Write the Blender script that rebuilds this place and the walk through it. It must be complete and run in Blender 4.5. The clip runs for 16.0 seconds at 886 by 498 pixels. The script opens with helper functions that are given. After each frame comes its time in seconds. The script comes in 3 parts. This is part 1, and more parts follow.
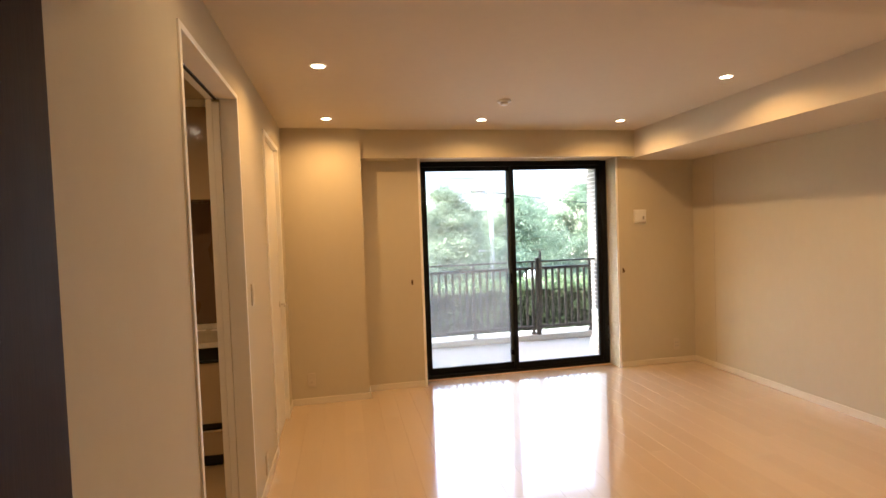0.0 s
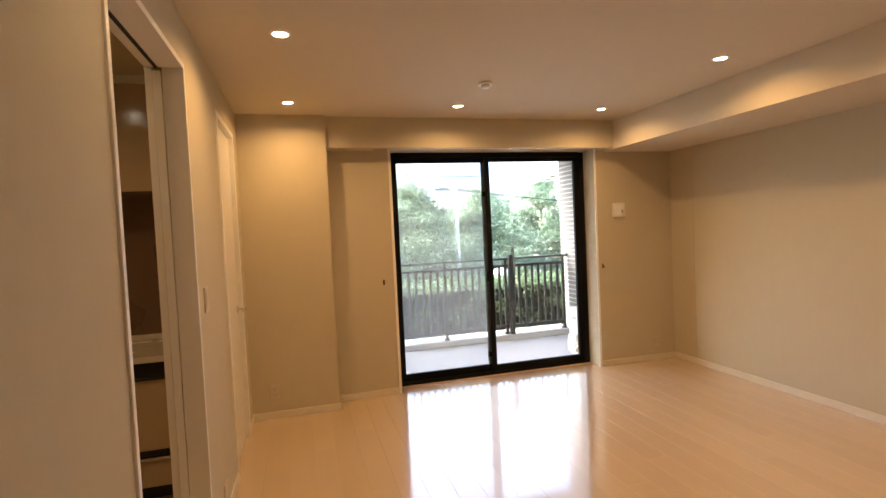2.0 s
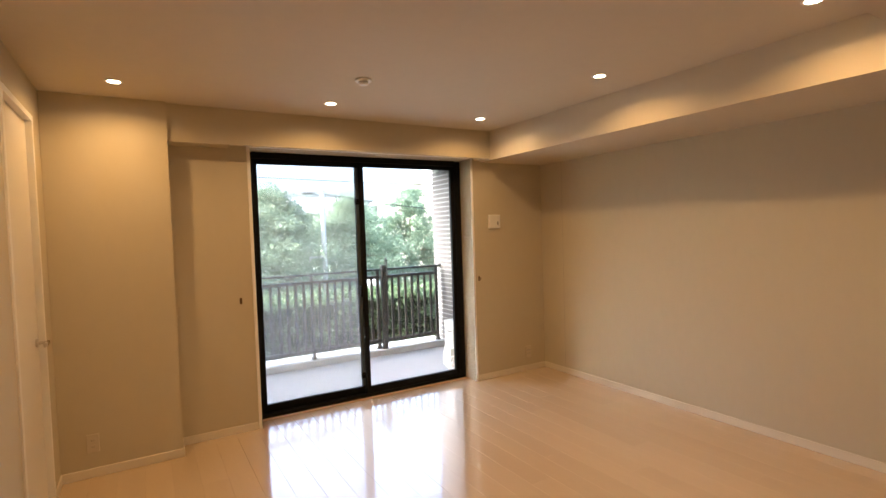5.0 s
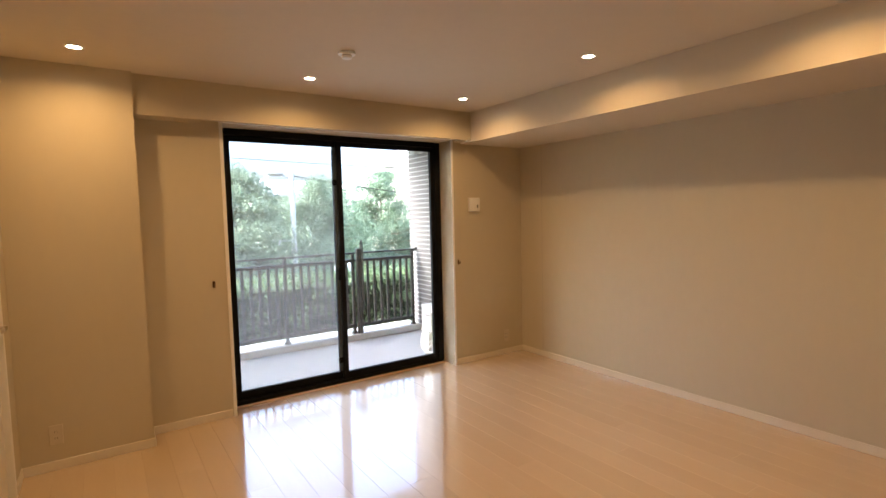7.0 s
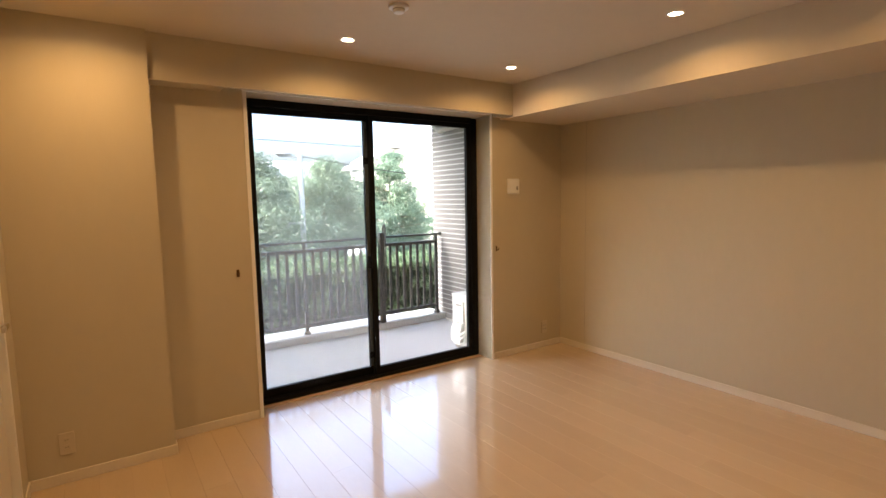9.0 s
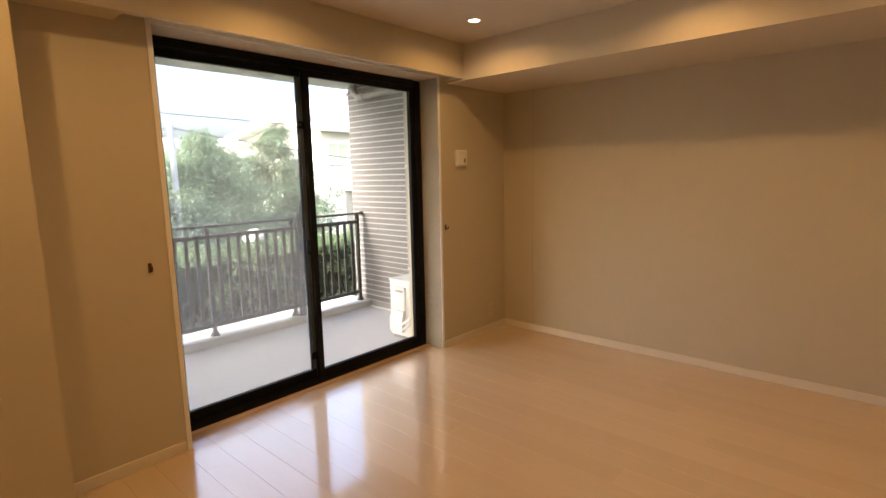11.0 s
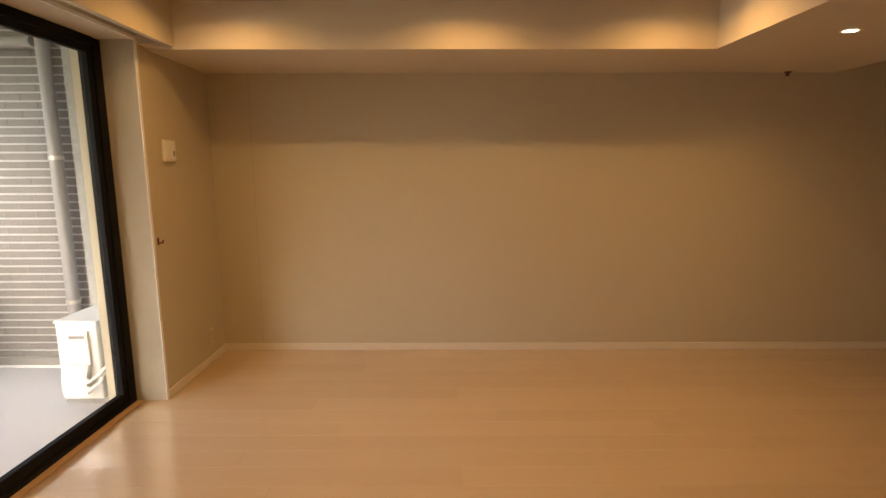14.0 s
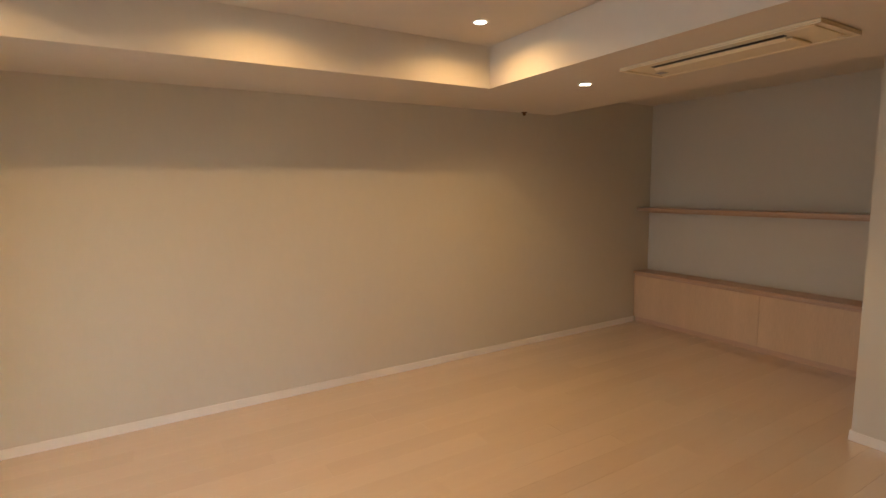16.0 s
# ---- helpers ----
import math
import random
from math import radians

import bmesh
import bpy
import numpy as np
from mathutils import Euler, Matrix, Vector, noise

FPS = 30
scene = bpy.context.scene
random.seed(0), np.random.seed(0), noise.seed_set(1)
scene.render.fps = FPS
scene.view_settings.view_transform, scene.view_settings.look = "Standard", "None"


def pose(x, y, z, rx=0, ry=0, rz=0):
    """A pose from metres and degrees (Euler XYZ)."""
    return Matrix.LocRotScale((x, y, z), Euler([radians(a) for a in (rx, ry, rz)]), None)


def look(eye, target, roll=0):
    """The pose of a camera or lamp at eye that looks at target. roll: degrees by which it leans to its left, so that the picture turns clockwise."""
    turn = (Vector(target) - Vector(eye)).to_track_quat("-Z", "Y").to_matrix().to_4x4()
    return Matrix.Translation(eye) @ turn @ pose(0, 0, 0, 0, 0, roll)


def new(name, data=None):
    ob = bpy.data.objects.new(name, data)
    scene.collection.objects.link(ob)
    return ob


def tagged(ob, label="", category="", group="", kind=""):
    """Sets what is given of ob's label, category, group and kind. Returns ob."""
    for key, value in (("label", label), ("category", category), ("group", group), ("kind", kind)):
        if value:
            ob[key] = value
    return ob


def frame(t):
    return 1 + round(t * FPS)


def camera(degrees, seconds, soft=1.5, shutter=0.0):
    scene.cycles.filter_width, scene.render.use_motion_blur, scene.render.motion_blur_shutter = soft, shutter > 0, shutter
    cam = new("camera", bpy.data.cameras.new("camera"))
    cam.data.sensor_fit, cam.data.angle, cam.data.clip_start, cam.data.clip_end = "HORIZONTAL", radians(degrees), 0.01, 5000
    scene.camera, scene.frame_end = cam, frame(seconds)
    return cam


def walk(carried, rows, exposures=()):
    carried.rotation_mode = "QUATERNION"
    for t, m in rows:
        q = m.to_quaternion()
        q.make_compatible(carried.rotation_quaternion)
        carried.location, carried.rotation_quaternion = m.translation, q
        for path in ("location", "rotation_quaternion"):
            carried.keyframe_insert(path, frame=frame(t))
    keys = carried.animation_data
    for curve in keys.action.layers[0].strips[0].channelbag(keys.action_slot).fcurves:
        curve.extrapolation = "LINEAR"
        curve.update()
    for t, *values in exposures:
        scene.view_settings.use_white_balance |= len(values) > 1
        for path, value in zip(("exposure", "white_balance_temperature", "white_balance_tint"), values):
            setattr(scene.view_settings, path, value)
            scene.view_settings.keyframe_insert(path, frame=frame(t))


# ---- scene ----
cam = camera(82.5, 16.0)
PATH = [
    (0, (-0.114, 0.362, 1.5), (0.269, 2.324, 1.431), -2.1),
    (0.5, (-0.136, 0.389, 1.493), (0.267, 2.347, 1.429), -2.2),
    (1, (-0.158, 0.442, 1.462), (0.287, 2.39, 1.393), -2.7),
    (1.5, (-0.165, 0.563, 1.456), (0.329, 2.5, 1.375), -2.7),
    (2, (-0.169, 0.703, 1.469), (0.366, 2.629, 1.392), -2.7),
    (2.5, (-0.172, 0.863, 1.483), (0.422, 2.771, 1.399), -2.3),
    (3, (-0.171, 0.989, 1.486), (0.545, 2.855, 1.413), -2.0),
    (3.5, (-0.157, 1.02, 1.499), (0.664, 2.843, 1.429), -1.6),
    (4, (-0.114, 1.044, 1.492), (0.773, 2.835, 1.43), -1.4),
    (4.5, (-0.101, 1.044, 1.489), (0.857, 2.798, 1.423), -1.7),
    (5, (-0.11, 1.052, 1.517), (0.908, 2.771, 1.442), -1.9),
    (7.5, (-0.164, 1.247, 1.499), (0.957, 2.896, 1.344), -1.2),
    (8, (-0.155, 1.354, 1.503), (0.915, 3.034, 1.324), -1.3),
    (10.5, (-0.349, 2.257, 1.472), (0.999, 3.707, 1.194), -0.9),
    (11, (-0.353, 2.428, 1.452), (1.116, 3.753, 1.162), -1.2),
    (11.5, (-0.382, 2.612, 1.479), (1.213, 3.776, 1.161), -1.0),
    (12, (-0.404, 2.758, 1.455), (1.283, 3.776, 1.111), -0.9),
    (12.5, (-0.357, 2.91, 1.448), (1.391, 3.824, 1.114), -1.0),
    (13, (-0.305, 3.044, 1.462), (1.513, 3.811, 1.132), -1.0),
    (13.5, (-0.313, 3.213, 1.465), (1.617, 3.625, 1.145), -0.3),
    (14, (-0.375, 3.419, 1.48), (1.599, 3.415, 1.159), -0.1),
    (14.5, (-0.331, 3.606, 1.495), (1.619, 3.321, 1.153), -0.2),
    (15, (-0.242, 3.745, 1.523), (1.663, 3.239, 1.18), -0.5),
    (15.5, (-0.108, 3.786, 1.533), (1.699, 2.982, 1.233), -0.3),
    (16, (-0.062, 3.871, 1.514), (1.641, 2.851, 1.272), -0.8),
]
walk(cam, [(t, look(eye, target, roll)) for t, eye, target, roll in PATH],
     [(0, 4.13, 5650, 8), (2, 3.92, 5700, 8), (5, 3.8, 5550, 8), (7.5, 3.74, 5450, 8), (10.5, 3.45, 6100, 9),
      (12.5, 3.3, 6400, 10), (14.5, 3.65, 6600, 9), (15.2, 3.8, 6500, 7), (16, 3.98, 5100, 5)])

# ---- world, sun and exposure ----
world = bpy.data.worlds.new("overcast_sky")
scene.world = world
world.use_nodes = True
wn, wl = world.node_tree.nodes, world.node_tree.links
wn.clear()
sky = wn.new("ShaderNodeTexSky")
sky.sky_type = "NISHITA"
sky.sun_disc = False
sky.sun_elevation = radians(35)
sky.sun_rotation = radians(-94)
sky.air_density, sky.dust_density, sky.ozone_density = 0.8, 8.0, 0.0
wbg = wn.new("ShaderNodeBackground")
wbg.inputs["Strength"].default_value = 0.15
wout = wn.new("ShaderNodeOutputWorld")
wl.new(sky.outputs["Color"], wbg.inputs["Color"])
wl.new(wbg.outputs["Background"], wout.inputs["Surface"])

sun_data = bpy.data.lights.new("sun", "SUN")
sun_data.energy, sun_data.angle, sun_data.color = 0.5, radians(30), (1.0, 0.98, 0.95)
sun_ob = new("sun", sun_data)
sun_ob.matrix_world = look((-24.0, 5.0, 17.2), (0, 6.6, 0))

# the sky's light in the window's opening
skylight_data = bpy.data.lights.new("window_skylight", "AREA")
skylight_data.shape, skylight_data.size, skylight_data.size_y = "RECTANGLE", 1.9, 2.05
skylight_data.energy, skylight_data.color, skylight_data.spread = 0.55, (0.97, 0.99, 1.0), radians(110)
skylight = new("window_skylight", skylight_data)
skylight.matrix_world = pose(1.65, 5.335, 1.12, -90, 0, 0)

LAMP_WATTS = 0.46
LAMP_COLOUR = (1.0, 0.515, 0.155)


# ---- materials ----
def mat(name, colour, rough=0.5, metal=0.0, scale=6.0, vary=0.06, bump=0.0, bump_scale=200.0, grain=(1, 1, 1),
        spec=0.5, rough_vary=0.05, per_object=0.0, coat=0.0, per_island=0.0):
    """A Principled material with colour and roughness noise at two scales and fine relief."""
    m = bpy.data.materials.new(name)
    m.use_nodes = True
    n, l = m.node_tree.nodes, m.node_tree.links
    b = n["Principled BSDF"]
    b.inputs["Roughness"].default_value = rough
    b.inputs["Metallic"].default_value = metal
    b.inputs["Specular IOR Level"].default_value = spec
    b.inputs["Coat Weight"].default_value = coat
    b.inputs["Coat Roughness"].default_value, b.inputs["Coat IOR"].default_value = 0.07, 1.9
    co = n.new("ShaderNodeTexCoord")
    mp = n.new("ShaderNodeMapping")
    mp.inputs["Scale"].default_value = grain
    l.new(co.outputs["Object"], mp.inputs["Vector"])
    big, small = n.new("ShaderNodeTexNoise"), n.new("ShaderNodeTexNoise")
    big.inputs["Scale"].default_value, big.inputs["Detail"].default_value = scale * 0.25, 3
    small.inputs["Scale"].default_value, small.inputs["Detail"].default_value = scale * 4, 5
    l.new(mp.outputs["Vector"], big.inputs["Vector"])
    l.new(mp.outputs["Vector"], small.inputs["Vector"])
    add = n.new("ShaderNodeMath")
    add.operation = "ADD"
    l.new(big.outputs["Fac"], add.inputs[0])
    l.new(small.outputs["Fac"], add.inputs[1])
    last = add.outputs[0]
    span = [0.6, 1.4]
    for amount, kind, socket in ((per_object, "ShaderNodeObjectInfo", "Random"), (per_island, "ShaderNodeNewGeometry", "Random Per Island")):
        if amount:
            info = n.new(kind)
            mul = n.new("ShaderNodeMath")
            mul.operation = "MULTIPLY_ADD"
            l.new(info.outputs[socket], mul.inputs[0])
            mul.inputs[1].default_value = amount
            l.new(last, mul.inputs[2])
            last = mul.outputs[0]
            span[1] += amount
    rng = n.new("ShaderNodeMapRange")
    rng.inputs["From Min"].default_value, rng.inputs["From Max"].default_value = span
    rng.inputs["To Min"].default_value, rng.inputs["To Max"].default_value = 1 - vary, 1 + vary
    l.new(last, rng.inputs["Value"])
    hsv = n.new("ShaderNodeHueSaturation")
    hsv.inputs["Color"].default_value = (*colour, 1)
    l.new(rng.outputs["Result"], hsv.inputs["Value"])
    l.new(hsv.outputs["Color"], b.inputs["Base Color"])
    rr = n.new("ShaderNodeMapRange")
    rr.inputs["From Min"].default_value, rr.inputs["From Max"].default_value = 0.3, 0.7
    rr.inputs["To Min"].default_value, rr.inputs["To Max"].default_value = max(rough - rough_vary, 0.02), min(rough + rough_vary, 1)
    l.new(big.outputs["Fac"], rr.inputs["Value"])
    l.new(rr.outputs["Result"], b.inputs["Roughness"])
    if bump:
        bn, bt = n.new("ShaderNodeBump"), n.new("ShaderNodeTexNoise")
        bt.inputs["Scale"].default_value, bt.inputs["Detail"].default_value = bump_scale, 3
        bn.inputs["Strength"].default_value, bn.inputs["Distance"].default_value = bump, 0.002
        l.new(mp.outputs["Vector"], bt.inputs["Vector"])
        l.new(bt.outputs["Fac"], bn.inputs["Height"])
        l.new(bn.outputs["Normal"], b.inputs["Normal"])
    return m


def glass_mat(name, tint=(0.975, 0.985, 0.98), gloss=0.08):
    """Thin clear window glass: straight through, with a faint mirror."""
    m = bpy.data.materials.new(name)
    m.use_nodes = True
    n, l = m.node_tree.nodes, m.node_tree.links
    n.clear()
    out, mix = n.new("ShaderNodeOutputMaterial"), n.new("ShaderNodeMixShader")
    tr, gl, fr = n.new("ShaderNodeBsdfTransparent"), n.new("ShaderNodeBsdfGlossy"), n.new("ShaderNodeLayerWeight")
    tr.inputs["Color"].default_value = (*tint, 1)
    gl.inputs["Roughness"].default_value = 0.01
    pw, sc = n.new("ShaderNodeMath"), n.new("ShaderNodeMath")
    pw.operation, sc.operation = "POWER", "MULTIPLY_ADD"
    pw.inputs[1].default_value, sc.inputs[1].default_value, sc.inputs[2].default_value = 5.0, 0.9, gloss / 2
    l.new(fr.outputs["Facing"], pw.inputs[0])
    l.new(pw.outputs[0], sc.inputs[0])
    l.new(sc.outputs[0], mix.inputs["Fac"])
    l.new(tr.outputs["BSDF"], mix.inputs[1])
    l.new(gl.outputs["BSDF"], mix.inputs[2])
    l.new(mix.outputs["Shader"], out.inputs["Surface"])
    return m


def mesh_screen_mat(name, colour, cover):
    """Fine insect netting, too fine to see its threads: partly open, partly grey thread."""
    m = bpy.data.materials.new(name)
    m.use_nodes = True
    n, l = m.node_tree.nodes, m.node_tree.links
    n.clear()
    out, mix = n.new("ShaderNodeOutputMaterial"), n.new("ShaderNodeMixShader")
    tr, df, tl, half = n.new("ShaderNodeBsdfTransparent"), n.new("ShaderNodeBsdfDiffuse"), n.new("ShaderNodeBsdfTranslucent"), n.new("ShaderNodeMixShader")
    df.inputs["Color"].default_value = (*colour, 1)
    tl.inputs["Color"].default_value = (*colour, 1)
    mix.inputs["Fac"].default_value = cover
    l.new(df.outputs["BSDF"], half.inputs[1])
    l.new(tl.outputs["BSDF"], half.inputs[2])
    l.new(tr.outputs["BSDF"], mix.inputs[1])
    l.new(half.outputs["Shader"], mix.inputs[2])
    l.new(mix.outputs["Shader"], out.inputs["Surface"])
    return m


def glow_mat(name, colour, strength):
    m = bpy.data.materials.new(name)
    m.use_nodes = True
    b = m.node_tree.nodes["Principled BSDF"]
    b.inputs["Base Color"].default_value = (0.8, 0.8, 0.8, 1)
    b.inputs["Emission Color"].default_value = (*colour, 1)
    b.inputs["Emission Strength"].default_value = strength
    return m


def leaf_mat(name, colour, vary):
    """Leaves: each one its own green, a little light coming through."""
    m = mat(name, colour, 0.5, vary=vary, scale=3, per_island=1.2)
    n, l = m.node_tree.nodes, m.node_tree.links
    b = n["Principled BSDF"]
    tl, mix = n.new("ShaderNodeBsdfTranslucent"), n.new("ShaderNodeMixShader")
    tl.inputs["Color"].default_value = (min(colour[0] * 1.6, 0.6), min(colour[1] * 1.6, 0.6), colour[2] * 1.4, 1)
    mix.inputs["Fac"].default_value = 0.35
    l.new(b.outputs["BSDF"], mix.inputs[1])
    l.new(tl.outputs["BSDF"], mix.inputs[2])
    l.new(mix.outputs["Shader"], n["Material Output"].inputs["Surface"])
    return m


M_WALL = mat("white_wallpaper", (0.55, 0.486, 0.355), 0.75, scale=5, vary=0.02, bump=0.35, bump_scale=260, grain=(1, 1, 0.5), spec=0.25)
M_SEAM = mat("wallpaper_seam", (0.3, 0.25, 0.2), 0.9, vary=0.1)
M_CEIL = mat("ceiling_wallpaper", (0.62, 0.55, 0.43), 0.85, scale=4, vary=0.02, bump=0.25, bump_scale=300, spec=0.2)
M_TRIM = mat("white_painted_trim", (0.84, 0.81, 0.75), 0.4, scale=8, vary=0.02, bump=0.05, bump_scale=60)
M_BASE = mat("cream_baseboard", (0.72, 0.65, 0.53), 0.45, scale=8, vary=0.02, bump=0.05, bump_scale=60)
M_DOOR = mat("white_door_sheet", (0.74, 0.69, 0.6), 0.42, scale=3, vary=0.03, grain=(8, 8, 0.6), bump=0.06, bump_scale=60)
M_PLANK = mat("pale_maple_plank", (0.6, 0.455, 0.295), 0.17, scale=5, vary=0.07, grain=(9, 0.7, 1), per_object=0.8, coat=1.0, spec=0.8, rough_vary=0.03, bump=0.03, bump_scale=30)
M_SUBFLOOR = mat("plank_joint", (0.4, 0.28, 0.18), 0.7, vary=0.1)
M_MAPLE = mat("maple_veneer", (0.56, 0.38, 0.205), 0.38, scale=4, vary=0.1, grain=(8, 8, 0.8), bump=0.05, bump_scale=60)
M_MAPLE_TOP = mat("maple_board", (0.48, 0.31, 0.18), 0.35, scale=4, vary=0.1, grain=(0.8, 8, 8), bump=0.05, bump_scale=60)
M_DARKWOOD = mat("dark_brown_door_sheet", (0.03, 0.014, 0.008), 0.6, scale=5, vary=0.35, grain=(10, 10, 0.5), bump=0.12, bump_scale=40, spec=0.15)
M_BLACK = mat("black_aluminium", (0.003, 0.0035, 0.005), 0.6, 0.0, scale=8, vary=0.1, spec=0.2)
# black aluminium with reflected light painted in as a grey-green tone
M_STILE_SHEEN = mat("black_aluminium_painted_sheen", (0.07, 0.085, 0.08), 0.4, 0.0, scale=8, vary=0.1)
M_STEEL = mat("satin_nickel", (0.62, 0.58, 0.52), 0.28, 1.0, vary=0.03)
M_PLASTIC = mat("white_plastic", (0.78, 0.77, 0.73), 0.35, vary=0.015)
M_PLATE = mat("cream_switch_plate", (0.58, 0.51, 0.39), 0.4, vary=0.02)
M_GREYPLASTIC = mat("grey_plastic", (0.3, 0.29, 0.27), 0.4, vary=0.03)
M_DARK = mat("dark_gap", (0.012, 0.011, 0.01), 0.6, vary=0.1)
M_BRASS = mat("brown_bronze", (0.12, 0.06, 0.03), 0.35, 0.6, vary=0.1)
M_GLASS = glass_mat("window_glass")
M_NET = mesh_screen_mat("insect_netting", (0.6, 0.6, 0.58), 0.2)
M_LAMP = glow_mat("downlight_lens", (1.0, 0.78, 0.5), 5.0)
M_CONCRETE = mat("weathered_concrete", (0.36, 0.36, 0.34), 0.85, scale=10, vary=0.22, bump=0.5, bump_scale=90)
M_CURB = mat("pale_concrete_kerb", (0.62, 0.62, 0.6), 0.8, scale=8, vary=0.08, bump=0.3, bump_scale=120)
M_BALCONY = mat("grey_vinyl_balcony_sheet", (0.54, 0.53, 0.53), 0.55, scale=7, vary=0.06, bump=0.2, bump_scale=250)
M_SOFFIT = mat("balcony_soffit_paint", (0.6, 0.6, 0.58), 0.85, scale=6, vary=0.05, bump=0.2, bump_scale=200)
M_BRICK = mat("grey_beige_wall_tile", (0.2, 0.187, 0.178), 0.7, scale=14, vary=0.09, per_object=1.2, bump=0.35, bump_scale=120)
M_MORTAR = mat("pale_mortar", (0.5, 0.49, 0.475), 0.9, scale=20, vary=0.06, bump=0.3, bump_scale=200)
M_RAIL = mat("dark_bronze_rail", (0.055, 0.055, 0.052), 0.42, 0.3, vary=0.08)
M_PIPE = mat("grey_drain_pipe", (0.34, 0.33, 0.32), 0.45, vary=0.06)
M_HEDGE = leaf_mat("hedge_leaf", (0.11, 0.165, 0.08), 0.5)
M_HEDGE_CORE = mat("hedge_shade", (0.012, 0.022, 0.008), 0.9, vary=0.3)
M_TREE = leaf_mat("tree_leaf", (0.155, 0.215, 0.15), 0.5)
M_TREE2 = leaf_mat("tree_leaf_deep", (0.125, 0.18, 0.125), 0.5)
M_BARK = mat("bark", (0.11, 0.085, 0.06), 0.9, scale=12, vary=0.25, grain=(3, 3, 0.5), bump=0.6, bump_scale=40)
M_SOIL = mat("soil_and_grass", (0.09, 0.1, 0.05), 0.95, scale=3, vary=0.3, bump=0.6, bump_scale=30)
M_ROAD = mat("asphalt", (0.055, 0.055, 0.056), 0.9, scale=8, vary=0.15, bump=0.4, bump_scale=150)
M_STUCCO = mat("cream_render", (0.74, 0.7, 0.62), 0.9, scale=4, vary=0.06, bump=0.4, bump_scale=60)
M_STUCCO2 = mat("white_render", (0.8, 0.79, 0.77), 0.9, scale=4, vary=0.05, bump=0.4, bump_scale=60)
M_ROOF = mat("slate_roof", (0.4, 0.42, 0.44), 0.7, scale=6, vary=0.15, bump=0.4, bump_scale=30)
M_PANE = mat("dark_house_glass", (0.05, 0.07, 0.08), 0.08, vary=0.05)
M_BLIND = mat("green_blind", (0.42, 0.52, 0.34), 0.7, vary=0.06)
M_POLE = mat("pale_grey_pole", (0.55, 0.57, 0.58), 0.6, vary=0.05)
M_WIRE = mat("black_cable", (0.02, 0.02, 0.02), 0.6, vary=0.05)
M_AC = mat("cream_plastic", (0.74, 0.63, 0.39), 0.4, vary=0.02)
M_CABINET = mat("glossy_cream_front", (0.5, 0.39, 0.26), 0.12, vary=0.02)
M_WORKTOP = mat("white_stone_worktop", (0.66, 0.62, 0.55), 0.25, scale=20, vary=0.06)
M_SPLASH = mat("brown_kitchen_panel", (0.16, 0.1, 0.06), 0.3, vary=0.06)
M_CAR = mat("white_car_paint", (0.72, 0.73, 0.74), 0.2, vary=0.02, coat=0.5)


# ---- mesh helpers ----
def link(name, bm, material, parent=None, smooth=False):
    me = bpy.data.meshes.new(name)
    bm.to_mesh(me)
    bm.free()
    me.materials.append(material)
    if smooth:
        me.shade_smooth()
    ob = new(name, me)
    ob.parent = parent
    return ob


def part(name, bm, material, parent, label="", smooth=False):
    """One mesh object under a thing or under a part; coordinates are the parent's."""
    ob = link(name, bm, material, parent, smooth)
    if label:
        tagged(ob, label)
    return ob


def thing(name, at, label, category, group="", kind="", turn=0.0):
    e = new(name)
    e.matrix_world = pose(*at, 0, 0, turn)
    e.empty_display_size = 0.05
    return tagged(e, label, category, group, kind)


def structure(name, bm, material, label, category, smooth=False):
    return tagged(link(name, bm, material, None, smooth), label, category, kind="structure")


def box(bm, x0, x1, y0, y1, z0, z1, bevel=0.0, seg=2):
    m = Matrix.Translation(((x0 + x1) / 2, (y0 + y1) / 2, (z0 + z1) / 2)) @ Matrix.Diagonal((x1 - x0, y1 - y0, z1 - z0, 1))
    vs = bmesh.ops.create_cube(bm, size=1, matrix=m)["verts"]
    if bevel:
        es = list({e for v in vs for e in v.link_edges})
        bmesh.ops.bevel(bm, geom=es, offset=bevel, segments=seg, profile=0.5, affect="EDGES")
    return bm


def boxes(rows, bevel=0.0):
    bm = bmesh.new()
    for r in rows:
        box(bm, *r, bevel=bevel)
    return bm


def bx(x0, x1, y0, y1, z0, z1, bevel=0.0, seg=2):
    return box(bmesh.new(), x0, x1, y0, y1, z0, z1, bevel, seg)


def rod(bm, a, b, r, seg=12, r2=None):
    a, b = Vector(a), Vector(b)
    turn = (b - a).to_track_quat("Z", "Y").to_matrix().to_4x4()
    bmesh.ops.create_cone(bm, cap_ends=True, segments=seg, radius1=r, radius2=r if r2 is None else r2, depth=(b - a).length,
                          matrix=Matrix.Translation((a + b) / 2) @ turn)
    return bm


def tube(bm, points, r, seg=10):
    """A pipe along a chain of points with round joints."""
    for a, b in zip(points, points[1:]):
        rod(bm, a, b, r, seg)
    for p in points[1:-1]:
        bmesh.ops.create_uvsphere(bm, u_segments=seg, v_segments=8, radius=r, matrix=Matrix.Translation(p))
    return bm


def lathe(rings, seg=32):
    """A turned body round z from (radius, height) rings."""
    bm = bmesh.new()
    rows = []
    for r, z in rings:
        rows.append([bm.verts.new((r * math.cos(2 * math.pi * k / seg), r * math.sin(2 * math.pi * k / seg), z)) for k in range(seg)])
    for a, b in zip(rows, rows[1:]):
        for k in range(seg):
            bm.faces.new((a[k], a[(k + 1) % seg], b[(k + 1) % seg], b[k]))
    bm.faces.new(rows[0][::-1])
    bm.faces.new(rows[-1])
    return bm


